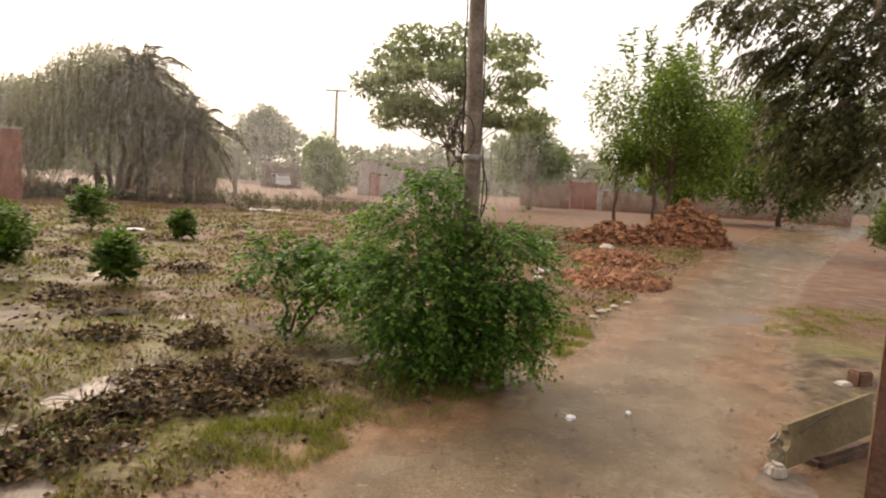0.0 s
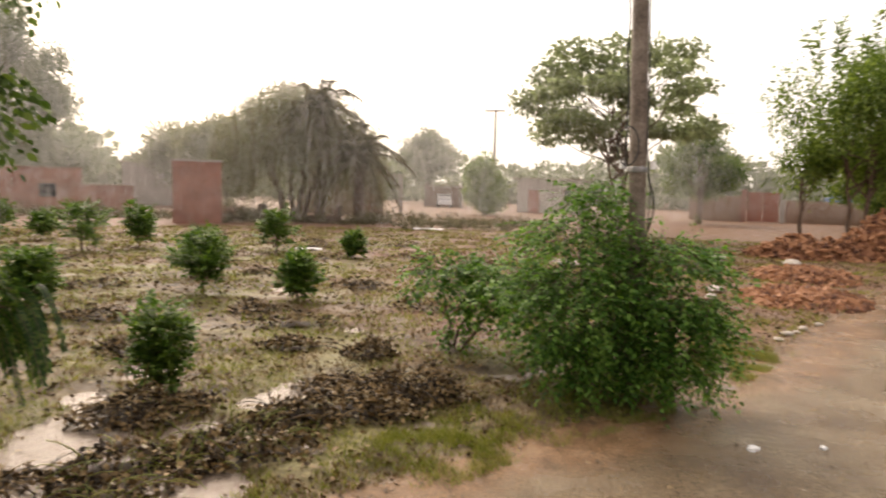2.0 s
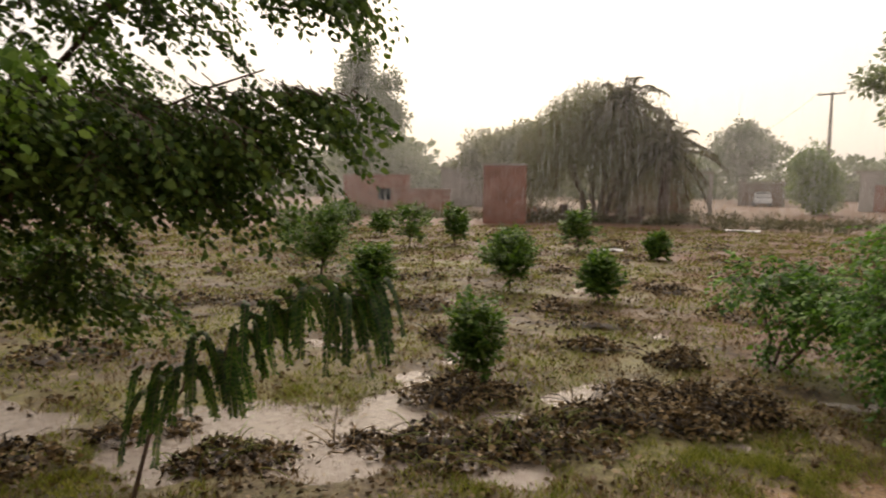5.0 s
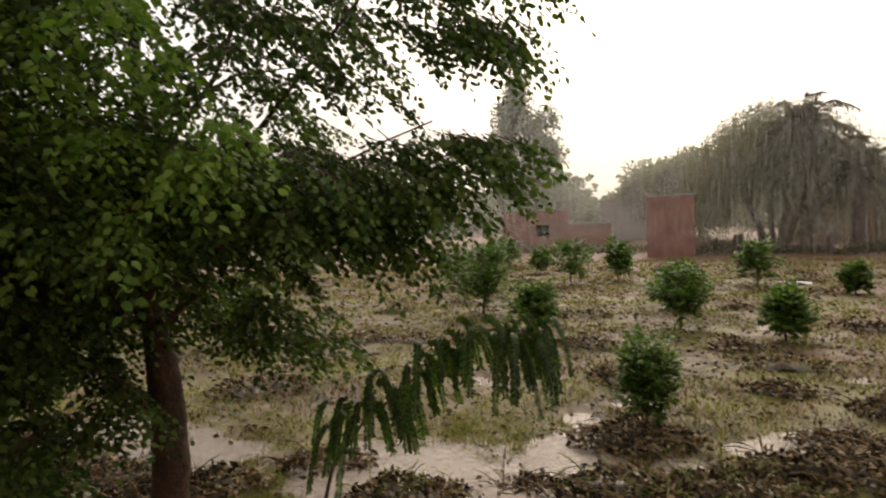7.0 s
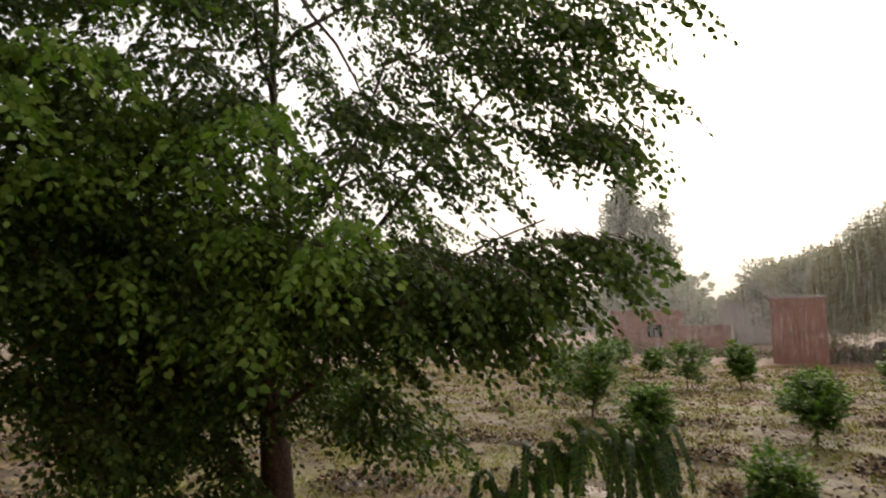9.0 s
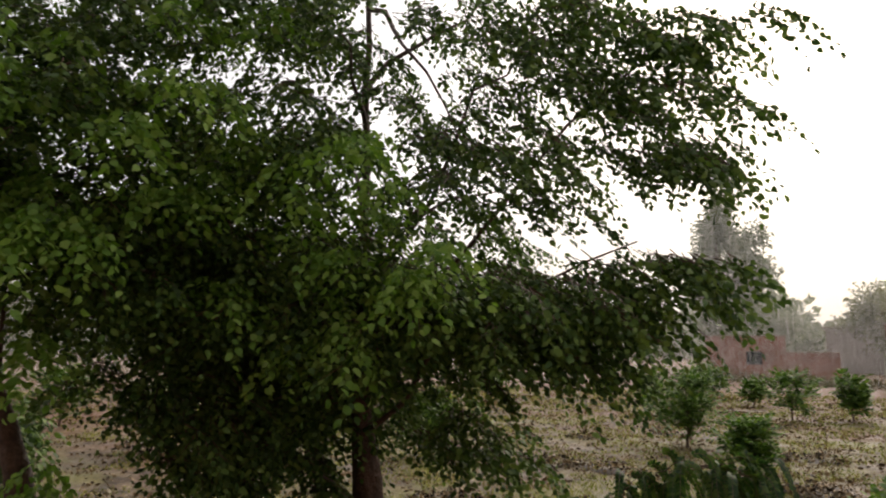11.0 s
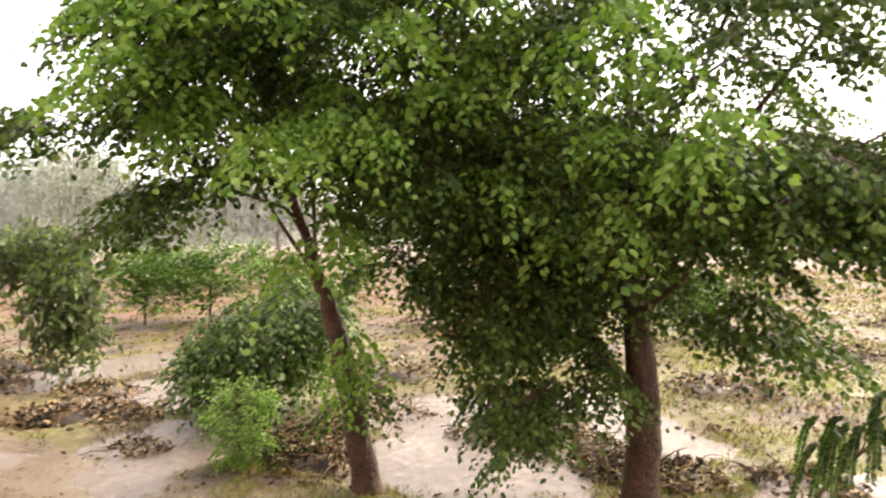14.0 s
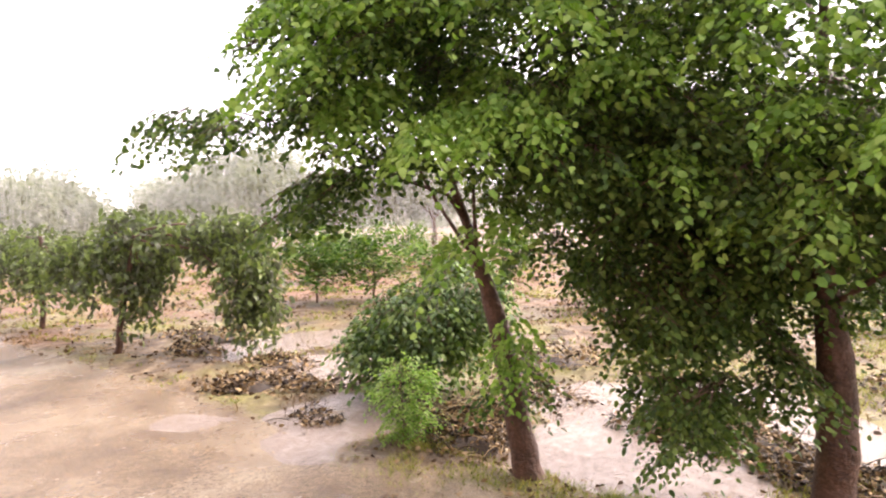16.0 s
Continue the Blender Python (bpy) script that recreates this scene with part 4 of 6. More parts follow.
def far_tree(kind, label, x, y, h, w, bole, material, leaf, n, seed, stems=1, lobes=11, lobe=0.3, flat=0.75, trunk_r=None, hang=0.0, spread=1.0, bark=None):
    """A tree further off: bole, limbs to lobes, lobes of single leaves."""
    rng = np.random.default_rng(seed)
    ob = empty(kind, x, y, ground_z(x, y) if math.hypot(x, y) < 40 else 0, label, "tree")
    r0 = trunk_r or 0.03 * h
    cz, rz = (bole + h) / 2, (h - bole) / 2
    L = []
    for i in range(lobes):
        d = unit(rng.normal(0, 1, 3))
        rr = rng.uniform(0.45, 0.95)
        lr = lobe * w / 2 * rng.uniform(0.75, 1.25)
        L.append((d[0] * rr * (w / 2 - lr * 0.7) * spread, d[1] * rr * (w / 2 - lr * 0.7) * spread, cz + d[2] * rr * (rz - lr * 0.6), lr))
    L.append((0, 0, h - lobe * w / 2, lobe * w / 2))
    for s in range(stems):
        a = s * 2.4 + 0.4
        off = np.array([math.cos(a), math.sin(a), 0]) * (0.25 * (stems > 1)) * (1 + h / 10)
        p = bend(off * 0.4 + np.array([0, 0, -0.1]), off * 1.2 + np.array([0, 0, bole + rz * 0.7]), 0, 9, rng, 0.02 * h * 0.3)
        p[0] = off * 0.4 + np.array([0, 0, -0.1])
        v, q = tube(p, r0 / math.sqrt(stems) * np.linspace(1.15, 0.35, 9), 9, rng, 0.04)
        part("trunk", mesh_np("trunk", v, q, bark or M_BARK, True), None, ob)
        mine = L[s::stems]
        v, q = limbs([p[4 + (i % 4)] for i in range(len(mine))], [np.array(b[:3]) for b in mine], r0 * 0.3, rng, 5)
        stuff_part("bough_fill", mesh_np("bough_fill", v, q, bark or M_BARK, True), None, ob)
    pos, dirs = [], []
    wsum = sum(b[3] ** 2 for b in L)
    for bx, by, bz, lr in L:
        c = int(n * lr * lr / wsum)
        d = unit(rng.normal(0, 1, (c, 3)))
        rr = rng.uniform(0.35, 1.08, c)
        lump = 1 + 0.22 * np.sin(d[:, 0] * 7 + bx * 3) * np.sin(d[:, 1] * 6 + by) + 0.15 * np.sin(d[:, 2] * 9)
        p = np.array([bx, by, bz]) + d * (rr * lump)[:, None] * lr * np.array([1, 1, flat])
        if hang:
            p[:, 2] -= hang * lr * rng.uniform(0, 1, c) ** 1.5
        pos.append(p)
        dirs.append(d + rng.normal(0, 0.7, (c, 3)) + np.array([0, 0, -0.3 - hang]))
    v, f = leaves(np.concatenate(pos), np.concatenate(dirs), leaf, 0.55, rng, simple=True)
    part("crown", mesh_np("crown", v, f, material), None, ob)
    return ob


far_tree("umbrella_tree", "tall spreading tree with layered foliage on several stems", 0.39, 30.0, 9.4, 9.3, 2.6, M_LEAF_AIRY, 0.28, 9500, 41, stems=3, lobes=44, lobe=0.185, flat=0.45, trunk_r=0.13, spread=1.2)
far_tree("dense_tree", "dense dark green tree behind the lane's bend", 6.2, 48.0, 6.9, 7.0, 1.2, M_LEAF_MID, 0.26, 8000, 42, lobes=14, lobe=0.34)
far_tree("willowy_tree", "tall light green willowy tree behind the brick heap", 9.0, 27.0, 7.6, 6.6, 1.6, M_LEAF_LIGHT, 0.16, 24000, 43, stems=3, lobes=22, lobe=0.34, flat=1.1, trunk_r=0.13, hang=0.4, spread=1.2)


def feathery_shoots(x, y, seed):
    """Upright feathery shoots standing out of the willowy crown."""
    rng = np.random.default_rng(seed)
    owner = next(o for o in bpy.data.objects if o.name == "willowy_tree")
    for i in range(9):
        a = rng.uniform(0, 6.28)
        s = np.array([0.75 * math.cos(a) * (i % 3 + 0.4), 0.75 * math.sin(a), 6.6])
        e = s + np.array([rng.normal(0, 0.25), rng.normal(0, 0.25), rng.uniform(1.0, 2.2)])
        t = np.linspace(0, 1, 60)[:, None]
        p = s + (e - s) * t
        d = rng.normal(0, 1, (60, 3)) * np.array([1, 1, 0.3]) + np.array([0, 0, 0.35])
        v, f = leaves(p, d, 0.3, 0.3, rng)
        part("feathery_shoot", mesh_np("feathery_shoot", v, f, M_LEAF_LIGHT), None, owner)


feathery_shoots(9.0, 27.0, 44)
far_tree("thin_tree", "thin young tree with a bare slanting stem near the bricks", 7.2, 27.6, 4.5, 2.6, 2.4, M_LEAF_LIGHT, 0.14, 2200, 44, lobes=7, lobe=0.4, trunk_r=0.08)
far_tree("dark_tree", "dark green roadside tree with a thin trunk", 23.2, 44.8, 10.8, 11.5, 0.9, M_LEAF_MID, 0.27, 24000, 45, lobes=44, lobe=0.2, trunk_r=0.17, hang=1.2, spread=1.3)
far_tree("dark_tree", "dark green roadside tree joining its neighbours over the wall", 17.0, 46.0, 8.0, 8.0, 0.6, M_LEAF_MID, 0.27, 12000, 58, lobes=30, lobe=0.22, trunk_r=0.15, hang=0.9, spread=1.3)
broad_tree("overhanging_tree", "big tree with dark hanging branches over the lane", (9.0, 12.4),
           [(9.0, 12.4, -0.1), (8.9, 12.3, 2.0), (8.6, 12.2, 4.0), (8.3, 12.1, 6.0), (8.2, 12.0, 8.0)],
           [(5.6, 11.6, 5.0), (6.4, 11.3, 3.9), (4.8, 11.6, 5.3), (6.9, 10.6, 4.4), (7.2, 13.4, 6.0), (10.5, 12.0, 6.0), (6.3, 11.9, 4.4)],
           [(4.75, 11.57, 5.12, 0.5, 0.16, 60), (5.5, 11.55, 5.0, 0.6, 0.25, 110), (5.55, 12.0, 4.3, 0.5, 0.22, 90), (6.0, 11.75, 3.95, 0.6, 0.4, 170), (6.3, 11.0, 4.1, 0.6, 0.45, 170), (6.6, 10.5, 4.5, 0.6, 0.5, 170),
            (5.95, 11.85, 3.3, 0.42, 0.35, 90), (6.45, 11.4, 3.25, 0.5, 0.4, 120), (6.5, 11.8, 2.75, 0.4, 0.3, 70), (6.75, 10.5, 3.2, 0.5, 0.5, 130), (6.9, 11.3, 2.6, 0.45, 0.3, 70),
            (7.2, 10.6, 4.6, 1.2, 0.9, 300), (8.4, 12.2, 6.4, 2.2, 1.4, 400), (6.4, 11.6, 5.7, 1.2, 0.5, 260), (9.6, 11.2, 4.5, 1.4, 1.0, 220)],
           None, per=9, leaf=0.13, width=0.34, r=0.24, seed=46, mats=(M_BARK, M_LEAF_OLIVE, M_LEAF_YOUNG), droop=1.15, twig=0.34)
far_tree("bushy_tree", "rounded green bushy tree before the crossarm pole", -9.5, 50.0, 5.0, 4.2, -0.3, M_LEAF_LIGHT, 0.22, 9000, 47, lobes=16, lobe=0.44, flat=0.9)
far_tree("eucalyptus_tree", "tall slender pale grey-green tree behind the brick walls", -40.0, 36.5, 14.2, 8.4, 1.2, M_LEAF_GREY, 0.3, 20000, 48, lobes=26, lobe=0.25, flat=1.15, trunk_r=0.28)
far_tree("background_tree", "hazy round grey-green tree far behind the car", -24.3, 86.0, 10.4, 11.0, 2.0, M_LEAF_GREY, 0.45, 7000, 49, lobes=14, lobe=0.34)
far_tree("background_tree", "hazy grey-green tree behind the brick rooms", -34.5, 47.0, 7.0, 9.0, 0.8, M_LEAF_HAZE, 0.32, 15000, 50, lobes=15, lobe=0.36)
far_tree("background_tree", "hazy grey-green tree behind the brick rooms", -27.5, 42.5, 7.2, 8.0, 0.8, M_LEAF_HAZE, 0.32, 15000, 51, lobes=14, lobe=0.36)
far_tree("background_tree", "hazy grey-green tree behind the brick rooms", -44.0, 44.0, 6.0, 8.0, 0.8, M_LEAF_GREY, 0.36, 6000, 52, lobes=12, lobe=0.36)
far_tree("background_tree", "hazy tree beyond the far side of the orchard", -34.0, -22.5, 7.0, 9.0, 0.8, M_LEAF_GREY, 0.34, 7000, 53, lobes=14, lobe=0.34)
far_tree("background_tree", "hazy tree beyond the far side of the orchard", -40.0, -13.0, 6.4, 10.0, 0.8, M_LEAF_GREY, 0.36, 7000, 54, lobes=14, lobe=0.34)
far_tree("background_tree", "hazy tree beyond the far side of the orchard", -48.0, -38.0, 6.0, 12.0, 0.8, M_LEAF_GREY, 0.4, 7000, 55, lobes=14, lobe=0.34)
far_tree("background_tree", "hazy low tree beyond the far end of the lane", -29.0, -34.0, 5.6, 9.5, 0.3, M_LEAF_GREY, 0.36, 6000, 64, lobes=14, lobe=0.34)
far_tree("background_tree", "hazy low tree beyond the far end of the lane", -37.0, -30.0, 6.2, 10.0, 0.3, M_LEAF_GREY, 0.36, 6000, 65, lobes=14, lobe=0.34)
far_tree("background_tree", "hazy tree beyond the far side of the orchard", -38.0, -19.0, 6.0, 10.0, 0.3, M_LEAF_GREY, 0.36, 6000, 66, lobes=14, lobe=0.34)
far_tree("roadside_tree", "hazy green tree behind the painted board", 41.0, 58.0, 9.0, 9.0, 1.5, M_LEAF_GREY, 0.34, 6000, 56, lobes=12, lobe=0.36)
far_tree("roadside_bush", "dark green bush on the verge beside the gate pillar", 14.2, 20.2, 2.4, 2.6, 0.2, M_LEAF_MID, 0.12, 4500, 57, lobes=9, lobe=0.42)


def weeping_tree():
    """A wide domed tree of fine hanging twigs, with a date palm standing in it."""
    rng = np.random.default_rng(61)
    x, y = -17.2, 33.4
    ob = empty("weeping_tree", x, y, 0, "wide domed haze-pale tree with fine hanging twigs", "tree")
    for i in range(6):
        a = i * 1.1
        p = bend((0.5 * math.cos(a), 0.5 * math.sin(a), -0.1), (2.6 * math.cos(a), 2.6 * math.sin(a), 4.6), 0.4, 9, rng, 0.08)
        v, q = tube(p, np.linspace(0.17, 0.05, 9), 8, rng, 0.05)
        part("trunk", mesh_np("trunk", v, q, M_BARK, True), None, ob)
    n = 4200
    a = rng.uniform(0, 2 * np.pi, n)
    rr = 4.3 * np.sqrt(rng.uniform(0, 1, n))
    lump = 1 + 0.13 * np.sin(3 * a + 1) + 0.08 * np.sin(7 * a)
    top = np.stack([rr * np.cos(a) * lump, rr * np.sin(a) * lump, (7.7 - 3.4 * (rr / 4.3) ** 2.2) * rng.uniform(0.78, 1.03, n)], 1)
    ln = rng.uniform(1.0, 3.2, n) * (0.7 + 0.75 * rr / 4.3)
    m = 11
    t = np.linspace(0, 1, m)
    out = unit(np.stack([np.cos(a), np.sin(a), np.zeros(n)], 1))
    pos = top[:, None] + np.array([0, 0, -1.0]) * (ln[:, None] * t[None])[..., None] + out[:, None] * (0.35 * np.sqrt(t))[None, :, None] + rng.normal(0, 0.08, (n, m, 3))
    pos[..., 2] = np.maximum(pos[..., 2], 0.15)
    dirs = rng.normal(0, 0.6, (n, m, 3)) + np.array([0, 0, -1.0])
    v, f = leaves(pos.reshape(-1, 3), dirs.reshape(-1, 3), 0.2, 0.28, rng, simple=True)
    part("crown", mesh_np("crown", v, f, M_LEAF_HAZE), None, ob)
    k = top[::4]
    v, q = join([tube(bend(c, c + np.array([0, 0, -l]), 0, 3), [0.012, 0.009, 0.004], 3) for c, l in zip(k, ln[::4])])
    stuff_part("hanging_twig_fill", mesh_np("hanging_twig_fill", v, q, M_GRASS_DRY), None, ob)


def date_palm(x, y, h, seed, label):
    rng = np.random.default_rng(seed)
    ob = empty("date_palm", x, y, 0, label, "palm", "date palms by the timber stack")
    z = np.linspace(-0.1, h - 2.3, 40)
    v, q = tube(np.stack([0.1 * np.sin(z * 0.5), 0 * z, z], 1), 0.27 + 0.035 * np.sin(np.arange(40) * 2.2), 12, rng, 0.08)
    part("trunk", mesh_np("trunk", v, q, M_BARK, True), None, ob)
    crown_at = np.array([0.1 * math.sin((h - 2.3) * 0.5), 0, h - 2.35])
    for i in range(34):
        a, el = i * 2.39996, 1.5 - 2.0 * (i / 33)
        d = np.array([math.cos(a) * math.cos(el), math.sin(a) * math.cos(el), math.sin(el)])
        L = rng.uniform(2.4, 3.7)
        t = np.linspace(0, 1, 15)[:, None]
        p = crown_at + d * L * t * (1 - 0.15 * t) + np.array([0, 0, -1.0]) * rng.uniform(0.9, 2.2) * t ** 2.0
        tan = unit(np.gradient(p, axis=0))
        sd = unit(np.cross(tan, (0, 0, 1.0)))
        ps, ds = [], []
        for sg in (-1, 1):
            for k in (0, 0.5):
                pp = p[2:] * (1 - k) + p[1:-1] * k
                ps.append(pp)
                ds.append(sd[2:] * sg + tan[2:] * 0.9 + np.array([0, 0, -0.5]))
        v, f = leaves(np.concatenate(ps), np.concatenate(ds), 0.5, 0.1, rng, simple=True)
        fr = part("frond", mesh_np("frond", v, f, M_LEAF_PALM), None, ob)
        v, q = tube(p, np.linspace(0.02, 0.006, 15), 4)
        part("midrib", mesh_np("midrib", v, q, M_BARK), None, fr)


weeping_tree()
date_palm(-15.0, 31.9, 8.4, 62, "tall date palm with a shaggy trunk and upright dusty fronds")
date_palm(-12.9, 32.2, 6.0, 63, "shorter date palm with drooping dusty fronds")


def far_woods():
    """The far line of trees all round, as one sheet of leaf clumps over low mounds."""
    rng = np.random.default_rng(71)
    pos, dirs = [], []
    for i in range(150):
        az = i / 150 * 2 * math.pi + rng.uniform(-0.02, 0.02)
        D = rng.uniform(95, 150)
        w, h = rng.uniform(6, 12), rng.uniform(4.0, 9.5)
        c = 520
        d = unit(rng.normal(0, 1, (c, 3)))
        lump = 1 + 0.25 * np.sin(d[:, 0] * 6 + i) * np.sin(d[:, 2] * 5 + i * 2)
        p = d * (rng.uniform(0.55, 1, c) * lump)[:, None] * np.array([w * 0.7, w * 0.7, h * 0.55]) + np.array([-math.sin(az) * D, math.cos(az) * D, h * 0.48])
        p[:, 2] = np.maximum(p[:, 2], 0.1)
        pos.append(p)
        dirs.append(d + rng.normal(0, 0.6, d.shape))
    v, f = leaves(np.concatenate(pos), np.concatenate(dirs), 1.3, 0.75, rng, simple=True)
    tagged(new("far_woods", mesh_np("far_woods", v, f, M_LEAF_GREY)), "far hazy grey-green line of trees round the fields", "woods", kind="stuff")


far_woods()


# ---------- ground cover ----------
def weed_heap(x, y, rx, ry, rz, h, n, seed, green=0.0):
    """A heap of uprooted, wilted weeds."""
    rng = np.random.default_rng(200 + seed)
    zb = ground_z(x, y)
    near = math.hypot(x, y) < 7.5
    n, fine = (int(n * 1.9), 0.054) if near else (n, 0.074)
    ob = empty("weed_heap", x, y, zb, "heap of uprooted wilted brown weeds lying on wet soil", "weed heap", "heaps of pulled weeds", rz)
    k, m = 9, 18
    ring, ang = np.meshgrid(np.linspace(0, 1, k), np.arange(m) / m * 2 * np.pi, indexing="ij")
    edge = 1 + 0.14 * np.sin(ang * 3 + seed) + 0.1 * np.sin(ang * 5 + 2 * seed)

    def lumps(px, py):
        return wave(np.asarray(px), np.asarray(py), 0.55, 500 + seed, 2)

    def top(px, py):
        q = np.clip(1 - (px / rx) ** 2 - (py / ry) ** 2, 0, 1)
        q = q * np.clip(0.55 + 0.75 * lumps(px, py), 0.0, 1)
        return h * 0.95 * q ** 0.6 * (0.7 + 0.3 * np.sin(px * 7 + seed) * np.sin(py * 9) + 0.25 * np.sin(px * 13 + 2 * seed) * np.sin(py * 15 + seed))

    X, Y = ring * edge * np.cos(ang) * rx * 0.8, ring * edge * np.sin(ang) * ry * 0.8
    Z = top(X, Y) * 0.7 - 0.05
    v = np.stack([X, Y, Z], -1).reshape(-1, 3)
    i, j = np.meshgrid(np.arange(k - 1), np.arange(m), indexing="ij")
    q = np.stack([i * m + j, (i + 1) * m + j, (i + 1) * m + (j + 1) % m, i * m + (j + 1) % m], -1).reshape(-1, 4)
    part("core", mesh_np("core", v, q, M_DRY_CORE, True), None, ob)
    a, rr = rng.uniform(0, 2 * np.pi, n), np.sqrt(rng.uniform(0, 1.1, n)) + np.abs(rng.normal(0, 0.12, n))
    px, py = rr * np.cos(a) * rx, rr * np.sin(a) * ry
    keep = lumps(px, py) + rng.normal(0, 0.2, n) > -0.3
    px, py = px[keep], py[keep]
    n = len(px)
    p = np.stack([px, py, top(px, py) * rng.uniform(0.75, 1.25, n) + rng.uniform(0.0, 0.04, n)], 1)
    d = rng.normal(0, 1, (n, 3)) * np.array([1, 1, 0.6])
    cut = int(n * 0.86)
    v, f = leaves(p[:cut], d[:cut], fine, 0.52, rng, 0.8, 0.1)
    part("wilted_leaves", mesh_np("wilted_leaves", v, f, M_DRY), None, ob)
    v, f = leaves(p[cut:], d[cut:], fine, 0.52, rng, 0.8, 0.1)
    part("pale_leaves", mesh_np("pale_leaves", v, f, M_DRY_PALE), None, ob, "pale curled leaves")
    s = n // 16
    a = rng.uniform(0, 2 * np.pi, s)
    rr = np.sqrt(rng.uniform(0, 1, s))
    px, py = rr * np.cos(a) * rx, rr * np.sin(a) * ry
    p = np.stack([px, py, top(px, py) + 0.01], 1)
    d = unit(rng.normal(0, 1, (s, 3)) * np.array([1, 1, 0.25]) + np.array([0, 0, 0.12]))
    ch = [tube(bend(c, c + dd * rng.uniform(0.12, 0.34), 0.03, 4), [0.006, 0.005, 0.004, 0.003], 3) for c, dd in zip(p, d)]
    v, q = join(ch)
    stuff_part("stalk_tangle", mesh_np("stalk_tangle", v, q, M_DRY if not green else M_GRASS), None, ob)


HEAPS = [(-1.62, 5.5, 0.52, 0.26, 12, 0.42, 1000, 0), (-2.05, 4.88, 0.62, 0.25, 22, 0.3, 1000, 0), (-2.42, 4.05, 0.5, 0.3, 35, 0.24, 900, 1), (-2.3, 5.6, 0.4, 0.16, 10, 0.16, 450, 0), (-2.5, 6.7, 0.27, 0.22, 0, 0.3, 420, 0),
         (-3.45, 6.7, 0.3, 0.2, 10, 0.22, 360, 0), (-4.95, 8.4, 0.32, 0.25, 0, 0.24, 360, 0), (-3.55, 4.45, 0.5, 0.3, 40, 0.22, 700, 0), (-2.95, 3.45, 0.45, 0.35, 20, 0.26, 800, 1),
         (-3.94, 2.4, 0.42, 0.26, 60, 0.18, 600, 1), (-3.4, 3.25, 0.36, 0.2, 40, 0.13, 400, 0), (-4.9, 6.0, 0.45, 0.3, 0, 0.2, 480, 0), (-6.5, -4.3, 0.75, 0.34, 100, 0.24, 1000, 0), (-8.0, -6.5, 0.5, 0.3, 80, 0.25, 420, 0), (-5.6, -1.65, 0.42, 0.34, 80, 0.26, 600, 0), (-6.0, 0.1, 0.5, 0.3, 80, 0.2, 450, 0), (-5.6, -3.2, 0.35, 0.25, 80, 0.2, 350, 0),
         (-5.2, -1.6, 0.4, 0.3, 80, 0.24, 450, 0), (-5.0, 1.15, 0.55, 0.3, 60, 0.2, 600, 0), (-4.9, 2.2, 0.45, 0.25, 60, 0.2, 450, 0), (-7.6, -4.9, 0.55, 0.35, 90, 0.25, 420, 0), (-5.6, 0.7, 0.5, 0.3, 90, 0.2, 450, 0),
         (-4.4, 11.2, 0.5, 0.3, 0, 0.25, 360, 0), (-2.6, 9.6, 0.6, 0.35, 0, 0.22, 400, 0), (-6.0, 12.0, 0.6, 0.35, 0, 0.25, 360, 0), (-1.7, 11.4, 0.6, 0.35, 0, 0.22, 360, 0), (-3.6, 13.6, 0.7, 0.4, 0, 0.25, 360, 0),
         (-8.6, 9.4, 0.5, 0.35, 40, 0.22, 320, 0), (-6.6, 7.2, 0.5, 0.3, 20, 0.22, 400, 0), (-9.0, -7.0, 0.7, 0.4, 90, 0.25, 360, 0), (-8.2, -1.2, 0.6, 0.4, 90, 0.25, 400, 0), (-7.5, 2.6, 0.6, 0.4, 60, 0.22, 400, 0)]
heap_rng = random.Random(17)
while len(HEAPS) < 66:
    hx, hy = heap_rng.uniform(-15, 0.5), heap_rng.uniform(-9, 21)
    if math.hypot(hx, hy) > 6.5 and float(road_depth(np.array([hx]), np.array([hy]))[0]) < -0.8 and all(math.hypot(hx - a[0], hy - a[1]) > 0.9 for a in HEAPS) and math.hypot(hx, hy - 6.1) > 1.6:
        HEAPS.append((hx, hy, heap_rng.uniform(0.3, 0.7), heap_rng.uniform(0.2, 0.38), heap_rng.uniform(0, 90), heap_rng.uniform(0.12, 0.24), 210, 0))
for i, hp in enumerate(HEAPS):
    weed_heap(*hp[:7], i, hp[7])


def field_edge_scrub():
    """Low brown-green scrub along the far edge of the field, before the houses."""
    rng = np.random.default_rng(83)
    pos, dirs = [], []
    for i in range(120):
        u = rng.uniform(0, 1)
        c = np.array([-34 + 30 * u, 25.5 + 9.0 * u, 0]) + rng.normal(0, 1.0, 3) * np.array([1.0, 1.6, 0])
        w, h, n = rng.uniform(0.4, 1.3), rng.uniform(0.2, 0.75), 90
        d = unit(rng.normal(0, 1, (n, 3)))
        q = c + d * rng.uniform(0.4, 1, (n, 1)) * np.array([w, w, h])
        q[:, 2] = np.abs(q[:, 2]) + 0.02
        pos.append(q)
        dirs.append(d + np.array([0, 0, 0.6]))
    v, f = leaves(np.concatenate(pos), np.concatenate(dirs), 0.2, 0.4, rng, simple=True)
    tagged(new("field_edge_scrub", mesh_np("field_edge_scrub", v, f, M_LEAF_PALM)), "low brown-green scrub along the far field edge", "scrub", kind="stuff")


field_edge_scrub()


